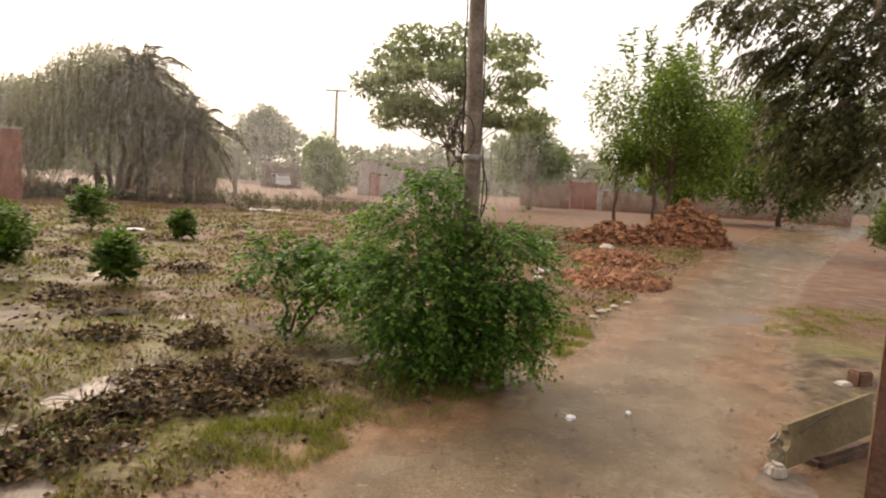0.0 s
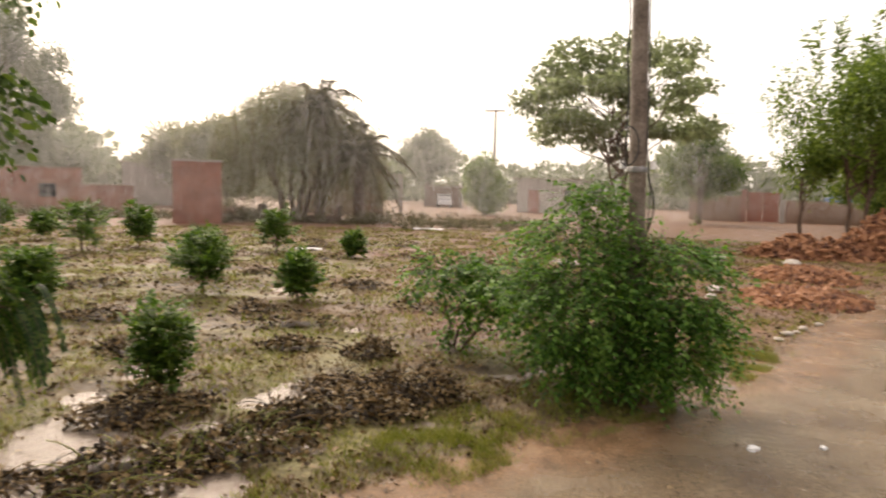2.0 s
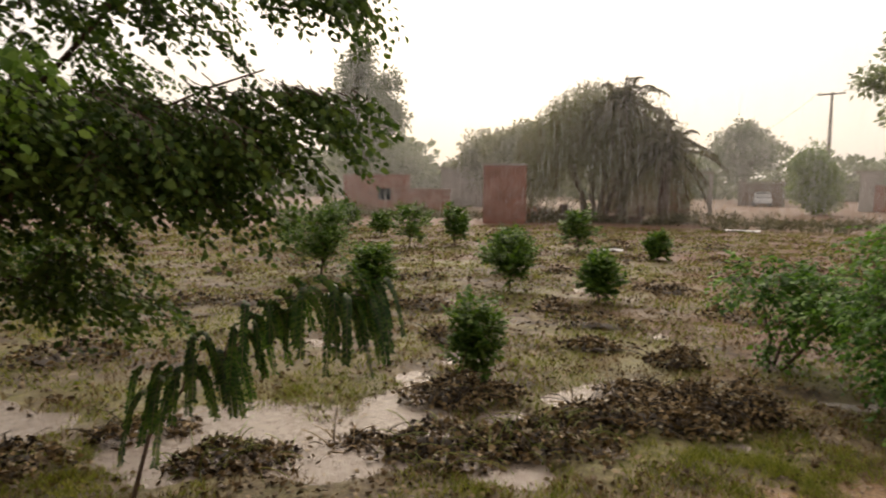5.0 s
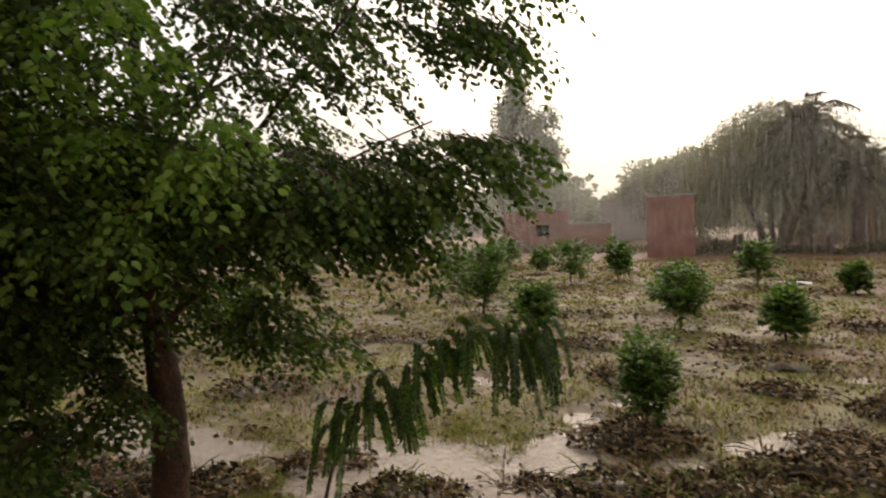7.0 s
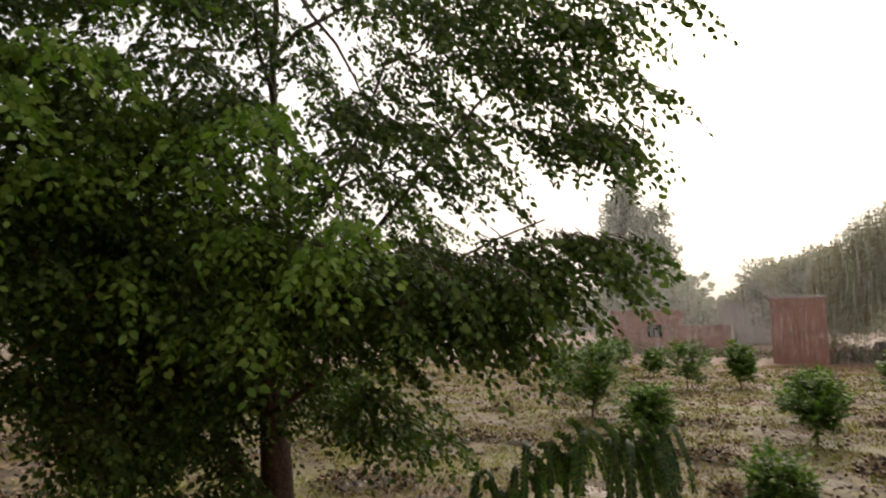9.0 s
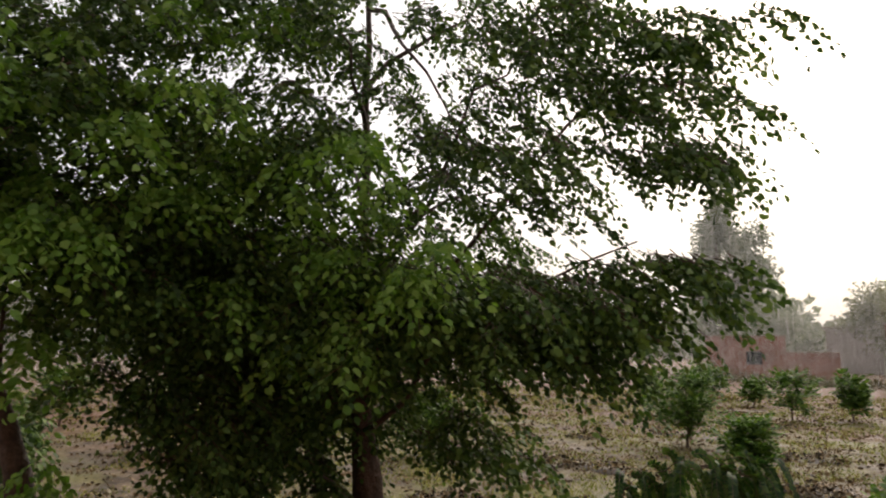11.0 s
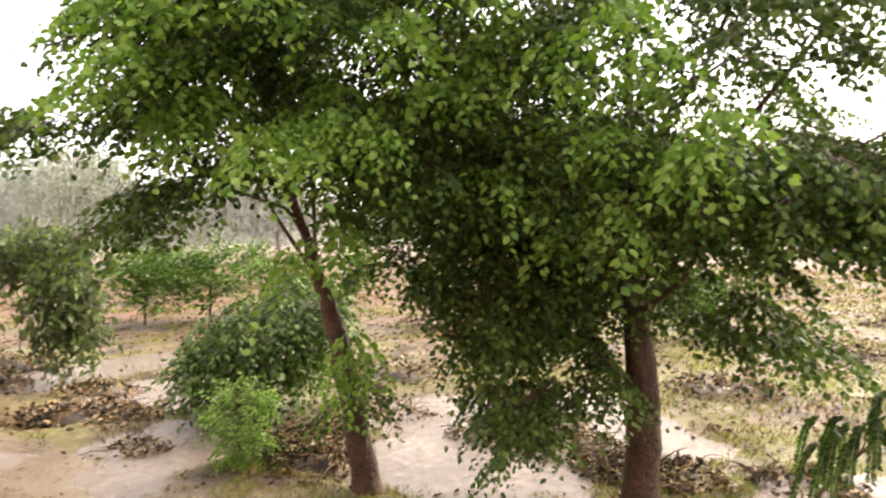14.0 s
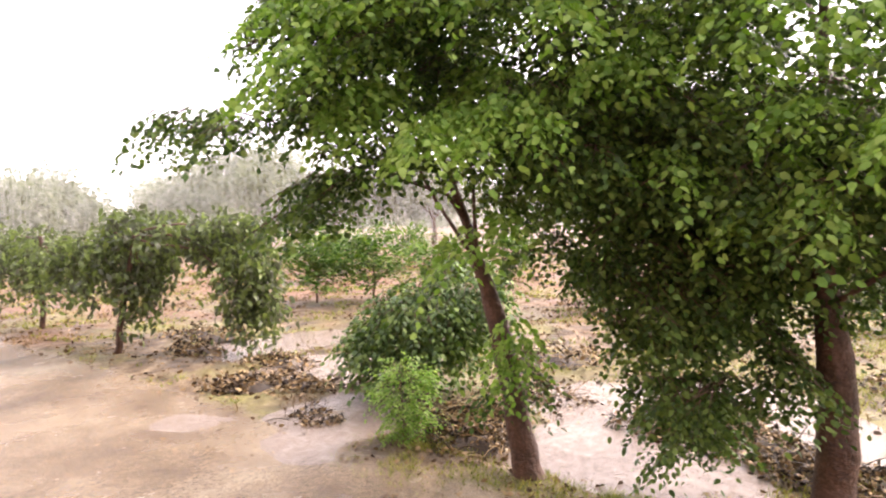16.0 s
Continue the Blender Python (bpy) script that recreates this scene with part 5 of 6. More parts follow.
def scatter_stuff():
    rng = np.random.default_rng(81)

    def field_points(n, rmin, rmax, out=0.0):
        r = rmin + (rmax - rmin) * rng.uniform(0, 1, n) ** 1.5
        az = rng.uniform(radians(-22), radians(150), n)
        x, y = -np.sin(az) * r, np.cos(az) * r
        keep = road_depth(x, y) < out
        return x[keep], y[keep]

    # wilted litter
    x, y = field_points(52000, 2.5, 26, 0.12)
    m = wave(x, y, 1.6, 21) + 0.5 * wave(x, y, 0.5, 22) + rng.normal(0, 0.25, len(x)) > -0.1
    x, y = x[m], y[m]
    z = height(x, y)
    m = (z > -0.012) | ((z > -0.04) & (rng.uniform(0, 1, len(x)) < 0.4))
    x, y, z = x[m], y[m], np.maximum(z[m], -0.014)
    size = 0.036 + 0.003 * np.hypot(x, y)
    v, f = leaves(np.stack([x, y, z + 0.012], 1), rng.normal(0, 1, (len(x), 3)) * np.array([1, 1, 0.18]) + np.array([0, 0, 0.05]), size * rng.uniform(0.6, 1.3, len(x)), 0.55, rng, 0.6, 0.4)
    tagged(new("leaf_litter", mesh_np("leaf_litter", v, f, M_LITTER)), "wilted brown leaf litter strewn over the field", "leaf litter", kind="stuff")
    # grass
    for nm, material, n, lo, seed, label in (("green_grass", M_GRASS, 260000, -0.12, 31, "short yellow-green wet grass in patches"), ("dry_grass", M_GRASS_DRY, 190000, 0.0, 33, "short dry straw-coloured grass in patches")):
        x, y = field_points(n, 2.5, 30, 0.05)
        m = wave(x, y, 2.2, seed) + 0.35 * wave(x, y, 0.7, seed + 1) - 0.3 * np.clip(-y / 2, 0, 1) > lo
        x, y = x[m], y[m]
        z = height(x, y)
        m = z > -0.02
        x, y, z = x[m], y[m], z[m]
        k = len(x)
        h = rng.uniform(0.012, 0.055, k) * (1 + np.hypot(x, y) / 30)
        w = 0.0035 + 0.0007 * np.hypot(x, y)
        a = rng.uniform(0, 2 * np.pi, k)
        s = np.stack([np.cos(a) * w, np.sin(a) * w, np.zeros(k)], 1)
        b = np.stack([x, y, z - 0.005], 1)
        tip = b + np.stack([rng.normal(0, 0.5, k) * h, rng.normal(0, 0.5, k) * h, h], 1)
        v = np.stack([b - s, b + s, tip], 1).reshape(-1, 3)
        tagged(new(nm, mesh_np(nm, v, np.arange(len(v)).reshape(-1, 3), material)), label, "grass", kind="stuff")
    # verge grass beside the bush and the lane
    p = []
    for cx, cy, r, k in ((1.35, 7.6, 0.5, 2200), (0.2, 5.75, 1.0, 3000), (-1.05, 4.45, 0.5, 2600), (-0.9, 5.0, 0.4, 900), (1.6, 8.3, 0.5, 1500), (-2.3, 3.3, 0.35, 900), (6.3, 10.5, 0.9, 2500), (5.2, 9.3, 0.6, 1200), (-4.5, -0.4, 0.4, 700), (-5.0, -1.9, 0.5, 900), (-4.6, 1.5, 0.5, 1200), (-4.6, 3.6, 0.5, 900)):
        k *= 3
        g = np.stack([rng.normal(cx, r * 0.7, k), rng.normal(cy, r * 0.5, k)], 1)
        p.append(g[(wave(g[:, 0], g[:, 1], 0.5, 51) + rng.normal(0, 0.12, k) > 0.02) & (road_depth(g[:, 0], g[:, 1]) < 0.35)])
    p = np.concatenate(p)
    x, y = p[:, 0], p[:, 1]
    z = height(x, y)
    m = z > -0.03
    x, y, z = x[m], y[m], z[m]
    k = len(x)
    h, a = rng.uniform(0.02, 0.075, k), rng.uniform(0, 2 * np.pi, k)
    s = np.stack([np.cos(a) * 0.0038, np.sin(a) * 0.0038, np.zeros(k)], 1)
    b = np.stack([x, y, z - 0.005], 1)
    v = np.stack([b - s, b + s, b + np.stack([rng.normal(0, 0.5, k) * h, rng.normal(0, 0.5, k) * h, h], 1)], 1).reshape(-1, 3)
    tagged(new("verge_grass", mesh_np("verge_grass", v, np.arange(len(v)).reshape(-1, 3), M_GRASS)), "tufts of green grass along the muddy verge", "grass", kind="stuff")


scatter_stuff()


def road_grit():
    """Clods, chips and small leaves washed about on the muddy lane."""
    rng = np.random.default_rng(87)
    n = 26000
    r, az = 2.2 + 12 * rng.uniform(0, 1, n) ** 1.3, rng.uniform(radians(-32), radians(140), n)
    x, y = -np.sin(az) * r, np.cos(az) * r
    rd = road_depth(x, y)
    keep = (rd > -0.2) & (wave(x, y, 1.4, 61) + 0.5 * wave(x, y, 0.4, 62) + rng.normal(0, 0.25, n) + 0.9 * np.exp(-np.abs(rd - 0.2) / 0.35) > 0.55)
    x, y = x[keep], y[keep]
    k = len(x)
    c = np.stack([x, y, height(x, y) + 0.002], 1)
    q = (rng.uniform(0.5, 1.6, k) ** 2 * 0.009)[:, None, None] * (np.array([[1, 0, -0.3], [-0.5, 0.9, -0.3], [-0.5, -0.9, -0.3], [0, 0, 0.6]])[None] + rng.normal(0, 0.35, (k, 4, 3)))
    f = (np.arange(k)[:, None, None] * 4 + np.array([[0, 1, 3], [1, 2, 3], [2, 0, 3]])[None]).reshape(-1, 3)
    tagged(new("road_grit", mesh_np("road_grit", (c[:, None] + q).reshape(-1, 3), f, M_LITTER)), "small brown clods and chips washed over the lane", "grit", kind="stuff")


road_grit()


# ---------- pole, wires ----------
def near_pole():
    rng = np.random.default_rng(91)
    x, y = 0.2, 6.15
    ob = empty("utility_pole", x, y, 0, "weathered grey-brown utility pole with a clamp and cables", "utility pole")
    z = np.linspace(-0.2, 6.5, 30)
    v, q = tube(np.stack([0.035 - 0.032 * (z - 2.1), 0 * z, z], 1), 0.08 - 0.0025 * z, 16, rng, 0.012)
    part("pole", mesh_np("pole", v, q, M_POLE, True), None, ob)
    bm = bmesh.new()
    bmesh.ops.create_cone(bm, cap_ends=True, segments=20, radius1=0.088, radius2=0.088, depth=0.05)
    bmesh.ops.bevel(bm, geom=bm.edges[:], offset=0.006, segments=1, affect="EDGES")
    bmesh.ops.translate(bm, vec=(0.04, 0, 2.1), verts=bm.verts)
    part("clamp", bm, M_STEEL, ob, "dull steel band")
    for dx in (-0.1, 0.16):
        bm = bmesh.new()
        bmesh.ops.create_cone(bm, cap_ends=True, segments=12, radius1=0.028, radius2=0.02, depth=0.07)
        bmesh.ops.translate(bm, vec=(dx, -0.07, 2.14), verts=bm.verts)
        part("insulator", bm, M_WHITE, ob, "small white insulator")
    v, q = join([tube(bend((-0.07, -0.1, 2.1), (-0.16, -0.11, 6.3), 0, 14, rng, 0.012), np.full(14, 0.008), 6), tube(bend((0.14, -0.06, 1.55), (-0.03, -0.05, 6.3), 0, 14, rng, 0.008), np.full(14, 0.007), 6)])
    part("cable", mesh_np("cable", v, q, M_DARK, True), None, ob)
    t = np.linspace(0, 2 * np.pi, 22)
    v, q = tube(np.stack([-0.06 + 0.09 * np.cos(t), -0.12 + 0 * t, 2.3 + 0.17 * np.sin(t)], 1), np.full(22, 0.007), 6)
    part("cable_loop", mesh_np("cable_loop", v, q, M_DARK, True), None, ob)
    v, q = tube(np.stack([0.12 + 0.06 * np.sin(t * 0.5), -0.1 + 0 * t, 2.05 - 0.55 * t / 6.28], 1), np.full(22, 0.008), 6)
    part("cable_tail", mesh_np("cable_tail", v, q, M_DARK, True), None, ob)


def crossarm_pole(x, y):
    rng = np.random.default_rng(92)
    ob = empty("crossarm_pole", x, y, 0, "distant dark power pole with one crossarm", "utility pole")
    z = np.linspace(-0.2, 8.6, 12)
    v, q = tube(np.stack([0 * z, 0 * z, z], 1), 0.15 - 0.007 * z, 10)
    part("pole", mesh_np("pole", v, q, M_POLE, True), None, ob)
    part("crossarm", box_bm(1.7, 0.1, 0.12, 0.01, (0, -0.12, 8.4)), M_POLE, ob)
    for dx in (-0.75, 0, 0.75):
        bm = bmesh.new()
        bmesh.ops.create_cone(bm, cap_ends=True, segments=10, radius1=0.05, radius2=0.03, depth=0.16)
        bmesh.ops.translate(bm, vec=(dx, -0.12, 8.6), verts=bm.verts)
        part("insulator", bm, M_WHITE, ob)


def wire(label, a, b, sag, r):
    p = bend(a, b, -sag, 24)
    v, q = tube(p, np.full(24, r), 5)
    tagged(new("overhead_wire", mesh_np("overhead_wire", v, q, M_STONE if "pale" in label else M_DARK, True)), label, "cable")


near_pole()
crossarm_pole(-9.3, 53.0)
wire("thin dark power line strung from the distant pole", (-8.55, 52.88, 8.66), (28.0, 62.0, 10.6), 0.9, 0.016)
wire("thin dark power line strung from the distant pole", (-10.05, 52.88, 8.66), (-26.0, 85.0, 6.5), 0.5, 0.016)
wire("thin pale wet cord slung along the lane from the tree", (4.95, 7.75, 4.9), (33.0, 57.8, 3.7), 0.3, 0.028)


# ---------- bricks ----------
def mound(x, y, rx, ry, rz, h, seed, n=26):
    """Height of a rubble mound and its mesh in local axes."""
    def top(px, py):
        q = np.clip(1 - (px / rx) ** 2 - (py / ry) ** 2, 0, 1)
        return h * q ** 0.8 * (0.85 + 0.22 * np.sin(px * 3.1 + seed) * np.sin(py * 3.7) + 0.08 * np.sin(px * 9) * np.sin(py * 8))
    ring, ang = np.meshgrid(np.linspace(0, 1, 12), np.arange(n) / n * 2 * np.pi, indexing="ij")
    X, Y = ring * np.cos(ang) * rx, ring * np.sin(ang) * ry
    v = np.stack([X, Y, top(X, Y) - 0.06], -1).reshape(-1, 3)
    i, j = np.meshgrid(np.arange(11), np.arange(n), indexing="ij")
    q = np.stack([i * n + j, (i + 1) * n + j, (i + 1) * n + (j + 1) % n, i * n + (j + 1) % n], -1).reshape(-1, 4)
    return top, v, q


def brick_mesh(seed):
    """A worn brick or a broken end of one."""
    r = random.Random(seed)
    bm = box_bm(0.23 * (1 if seed % 3 else 0.55), 0.11, 0.07, 0)
    for vv in bm.verts:
        vv.co += Vector((r.uniform(-0.012, 0.012), r.uniform(-0.008, 0.008), r.uniform(-0.006, 0.006)))
    me = bpy.data.meshes.new("brick")
    bm.to_mesh(me)
    bm.free()
    me.materials.append(M_BRICK)
    return me


def brick_heap(x, y, rx, ry, rz, h, n, seed, label, chips):
    rng = np.random.default_rng(300 + seed)
    ob = empty("brick_heap", x, y, 0, label, "brick heap", "", rz)
    top, v, q = mound(x, y, rx, ry, rz, h, seed)
    part("rubble", mesh_np("rubble", v, q, M_BRICK, True), None, ob)
    # small chips, too many to count
    a, rr = rng.uniform(0, 2 * np.pi, chips), np.sqrt(rng.uniform(0, 1.25, chips))
    px, py = rr * np.cos(a) * rx, rr * np.sin(a) * ry
    c = np.stack([px, py, top(px, py) + 0.01], 1)
    k = 0.05 * rng.uniform(0.5, 1.7, (chips, 1, 1)) * (np.array([[1, 0, -0.4], [-0.5, 0.9, -0.4], [-0.5, -0.9, -0.4], [0, 0, 0.8]])[None] + rng.normal(0, 0.35, (chips, 4, 3)))
    v = (c[:, None] + k).reshape(-1, 3)
    f = (np.arange(chips)[:, None, None] * 4 + np.array([[0, 1, 3], [1, 2, 3], [2, 0, 3], [0, 2, 1]])[None]).reshape(-1, 3)
    tagged(part("brick_chip_fill", mesh_np("brick_chip_fill", v, f, M_BRICK), None, ob), kind="stuff")
    shapes = [brick_mesh(seed * 10 + i) for i in range(5)]
    for i in range(n):
        a, rr = rng.uniform(0, 2 * np.pi), math.sqrt(rng.uniform(0, 1.1))
        px, py = rr * math.cos(a) * rx, rr * math.sin(a) * ry
        b = new("brick", shapes[i % 5])
        b.parent = ob
        b.matrix_basis = pose(px, py, float(top(np.array(px), np.array(py))) + rng.uniform(-0.05, 0.02), rng.normal(0, 28), rng.normal(0, 28), rng.uniform(0, 180))


brick_heap(8.75, 23.6, 1.75, 1.5, 15, 1.55, 260, 1, "tall heap of broken red bricks beside the lane", 1500)
brick_heap(6.1, 22.6, 2.0, 1.3, 15, 0.75, 200, 2, "low heap of broken red bricks beside the lane", 1300)
brick_heap(3.6, 13.4, 1.0, 1.5, -20, 0.14, 120, 3, "thin spread of red brick rubble on the verge", 2600)
brick_heap(4.6, 17.0, 1.1, 1.8, -20, 0.22, 120, 4, "low spread of red brick rubble on the verge", 1800)
brick_heap(-20.4, 31.0, 2.2, 1.2, 35, 0.8, 60, 5, "heap of brick rubble between the brick rooms", 600)


def stone(x, y, r, seed, label, material):
    bm = bmesh.new()
    bmesh.ops.create_icosphere(bm, subdivisions=2, radius=r)
    rr = random.Random(seed)
    for vv in bm.verts:
        vv.co = Vector((vv.co.x * 1.3, vv.co.y, vv.co.z * 0.6)) * rr.uniform(0.8, 1.15)
    me = bpy.data.meshes.new("stone")
    bm.to_mesh(me)
    bm.free()
    me.materials.append(material)
    ob = new("stone", me)
    ob.matrix_basis = pose(x, y, ground_z(x, y) + r * 0.4, 0, 0, seed * 40)
    tagged(ob, label, "stone", "stones along the verge")


for i, (sx, sy, sr) in enumerate([(2.45, 9.7, 0.06), (2.6, 9.85, 0.045), (2.75, 10.1, 0.06), (2.25, 9.3, 0.05), (3.1, 10.6, 0.05), (2.1, 13.5, 0.14), (1.9, 12.6, 0.1), (5.0, 19.6, 0.22), (3.1, 20.0, 0.2)]):
    stone(sx, sy, sr, i, "pale wet stone lying at the edge of the lane", M_STONE)


def crumpled_litter(x, y, s, seed):
    rr = random.Random(seed)
    bm = bmesh.new()
    bmesh.ops.create_icosphere(bm, subdivisions=2, radius=s)
    for vv in bm.verts:
        vv.co = Vector((vv.co.x * 1.25, vv.co.y * 0.8, vv.co.z * 0.55)) * rr.uniform(0.6, 1.2)
    me = bpy.data.meshes.new("paper_litter")
    bm.to_mesh(me)
    bm.free()
    me.materials.append(M_WHITE)
    ob = new("paper_litter", me)
    ob.matrix_basis = pose(x, y, ground_z(x, y) + s * 0.3, 0, 0, seed * 33)
    tagged(ob, "crumpled scrap of white paper on the wet lane", "litter", "scraps of litter")


crumpled_litter(1.12, 5.2, 0.045, 1)
crumpled_litter(1.65, 5.4, 0.034, 2)


def sheet_scrap(x, y, sx, sy, rz, label):
    bm = bmesh.new()
    bmesh.ops.create_grid(bm, x_segments=6, y_segments=4, size=0.5)
    rr = random.Random(int(x * 10))
    for vv in bm.verts:
        vv.co = Vector((vv.co.x * sx, vv.co.y * sy, rr.uniform(0, 0.06)))
    ex = bmesh.ops.extrude_face_region(bm, geom=bm.faces[:])
    bmesh.ops.translate(bm, vec=(0, 0, 0.02), verts=[g for g in ex["geom"] if isinstance(g, bmesh.types.BMVert)])
    me = bpy.data.meshes.new("plastic_scrap")
    bm.to_mesh(me)
    bm.free()
    me.materials.append(M_WHITE)
    ob = new("plastic_scrap", me)
    ob.matrix_basis = pose(x, y, ground_z(x, y) + 0.0, 0, 0, rz)
    tagged(ob, label, "litter", "scraps of litter")


sheet_scrap(-8.4, 17.2, 0.75, 0.3, 20, "flat white plastic sheet lying by a sapling")
# white sheet added for a pale wet strip of lane, not litter
sheet_scrap(-8.0, 28.5, 1.4, 0.6, 15, "flat pale sheet standing for a wet strip of ground")


# ---------- gate pillar and slab by the lane ----------
def gate_pillar():
    ob = empty("gate_pillar", 3.02, 4.12, 0, "tall rust-red painted gate pillar with a pale cap", "pillar", "", -34)
    part("shaft", box_bm(0.34, 0.34, 2.3, 0.015, (0, 0, -0.05)), M_PILLAR, ob)
    part("cap", box_bm(0.4, 0.4, 0.07, 0.012, (0, 0, 2.25)), M_CONCRETE, ob, "pale concrete cap")


gate_pillar()


def leaning_slab():
    """A broken concrete slab lying tilted on a dark block, with a bent bar on it."""
    ob = empty("concrete_slab", 2.43, 4.37, 0, "broken tan concrete slab propped aslant beside the gate pillar", "concrete slab")
    run, rise = Vector((0.84, 0.39, 0.15)), Vector((0.06, 0.14, 0.27))
    nrm = run.cross(rise).normalized()
    m = Matrix((run, rise, nrm)).transposed().to_4x4()
    m.translation = (0.0, 0.0, 0.05)
    bm = bmesh.new()
    bmesh.ops.create_grid(bm, x_segments=16, y_segments=8, size=0.5)
    rr = random.Random(4)
    for vv in bm.verts:
        w = 0.05 * rr.random() if vv.co.x < -0.49 else 0
        vv.co = Vector((vv.co.x + 0.5 + w, vv.co.y + 0.5 - 0.03 * w * 10 * rr.random(), 0.003 * rr.random()))
    ex = bmesh.ops.extrude_face_region(bm, geom=bm.faces[:])
    bmesh.ops.translate(bm, vec=(0, 0, -0.055), verts=[g for g in ex["geom"] if isinstance(g, bmesh.types.BMVert)])
    bmesh.ops.transform(bm, matrix=m, verts=bm.verts)
    bmesh.ops.recalc_face_normals(bm, faces=bm.faces[:])
    slab = part("slab", bm, M_SLAB, ob)
    t = np.linspace(0, 1, 12)
    p = [m @ Vector((0.14 + 0.34 * a, 0.72 + 0.2 * math.sin(a * 2.2), 0.012 + 0.03 * math.sin(a * math.pi))) for a in t]
    v, q = tube(p, np.full(12, 0.006), 6)
    part("bent_bar", mesh_np("bent_bar", v, q, M_DARK, True), None, slab, "dark bent iron bar")
    # dark block props the slab and stands in for the shade below it
    part("prop_block", put(box_bm(0.62, 0.2, 0.14, 0.03), pose(0.58, 0.36, -0.03, 0, -6, 25)), M_BARK, ob, "dark block filling the shaded hollow under the slab")
    for k, (bx, by, bz, sz) in enumerate([(-0.04, 0.02, -0.02, 0.11), (-0.02, 0.12, 0.04, 0.13), (-0.08, 0.08, -0.02, 0.08), (0.02, 0.19, 0.15, 0.1)]):
        bm = box_bm(sz, sz * 0.8, sz, sz * 0.2)
        for vv in bm.verts:
            vv.co *= 1 + 0.25 * (rr.random() - 0.5)
        part("broken_end", put(bm, pose(bx, by, bz, 20 * k, 15 * k, 40 * k)), M_CONCRETE if k % 2 else M_STONE, ob, "crumbled pale end of the slab")


leaning_slab()
blk = tagged(new("concrete_block"), "small rust-brown block on the muddy verge", "block")
blk.matrix_basis = pose(4.4, 6.65, 0, 0, 0, 20)
part("body", box_bm(0.2, 0.16, 0.2, 0.02, (0, 0, -0.02)), M_PILLAR, blk)
part("chip", box_bm(0.16, 0.12, 0.07, 0.015, (-0.2, 0.02, -0.01)), M_STONE, blk)


# ---------- buildings ----------
def wall_with_holes(length, h, th, holes):
    """A wall along x from 0 to length with rectangular holes (x0, x1, z0, z1) through it."""
    xs = sorted({0, length, *[v for o in holes for v in o[:2]]})
    zs = sorted({-0.2, h, *[v for o in holes for v in o[2:]]})
    bm = bmesh.new()
    for x0, x1 in zip(xs, xs[1:]):
        for z0, z1 in zip(zs, zs[1:]):
            cx, cz = (x0 + x1) / 2, (z0 + z1) / 2
            if any(o[0] < cx < o[1] and o[2] < cz < o[3] for o in holes):
                continue
            box_bm(x1 - x0, th, z1 - z0, 0, (cx, 0, z0), bm)
    bmesh.ops.remove_doubles(bm, verts=bm.verts, dist=1e-4)
    seen = {}
    for fc in bm.faces:
        k = tuple(round(c, 3) for c in fc.calc_center_median())
        seen.setdefault(k, []).append(fc)
    dup = [f for fs in seen.values() if len(fs) > 1 for f in fs]
    bmesh.ops.delete(bm, geom=dup, context="FACES")
    bmesh.ops.recalc_face_normals(bm, faces=bm.faces[:])
    return bm


def room(kind, label, x, y, w, d, h, rz, wall_m, roof_m, front=(), over=0.12, roof_t=0.12, window=None):
    """A flat-roofed room, its front wall facing -y in its own axes."""
    ob = empty(kind, x, y, 0, label, "house", "", rz)
    th = 0.23
    part("wall", put(wall_with_holes(w, h, th, list(front)), pose(-w / 2, th / 2, 0)), wall_m, ob)
    part("wall", put(wall_with_holes(w, h, th, []), pose(-w / 2, d - th / 2, 0)), wall_m, ob)
    for s in (-1, 1):
        part("wall", put(wall_with_holes(d - 2 * th - 0.004, h, th, []), pose(s * (w / 2 - th / 2), th + 0.002, 0, 0, 0, 90)), wall_m, ob)
    part("roof", box_bm(w + 2 * over, d + 2 * over, roof_t, 0.015, (0, d / 2, h + 0.003)), roof_m, ob)
    part("dark_floor", box_bm(w - 0.5, d - 0.5, 0.04, 0, (0, d / 2, 0.02)), M_MUDWALL, ob)
    for x0, x1, z0, z1 in front:
        cx, win = x0 - w / 2 + (x1 - x0) / 2, None
        bm = bmesh.new()
        for a in (-1, 1):
            box_bm(0.06, 0.08, z1 - z0, 0.006, (cx + a * ((x1 - x0) / 2 - 0.03), th * 0.5, z0), bm)
        box_bm(x1 - x0 - 0.12, 0.08, 0.06, 0.006, (cx, th * 0.5, z1 - 0.06), bm)
        fr = part("window_frame" if z0 > 0.3 else "door_frame", bm, M_RUST, ob)
        part("pane" if z0 > 0.3 else "door_leaf", box_bm(x1 - x0 - 0.12, 0.03, z1 - z0 - 0.064, 0, (cx, th * 0.5, z0 + 0.002)), M_GLASS if z0 > 0.3 else M_RUST, fr)
    return ob


def facing(x, y):
    return math.degrees(math.atan2(-x, y))


room("brick_tower_room", "narrow upright red brick room with a flat pale roof edge", -18.6, 26.4, 2.15, 2.2, 2.9, facing(-18.1, 25.9), M_BRICKWALL, M_PLASTER, over=0.05, roof_t=0.08)
room("brick_house", "long red brick house with a small barred window", -31.2, 29.6, 4.4, 4.0, 2.55, facing(-30.3, 30.0), M_BRICKWALL, M_MUDWALL, front=[(2.2, 3.2, 0.9, 1.75)], over=0.05, roof_t=0.08)
room("brick_shed", "low red brick shed beside the brick house", -28.75, 31.8, 3.2, 3.0, 1.6, facing(-28.75, 31.8), M_BRICKWALL, M_MUDWALL, over=0.04, roof_t=0.07)
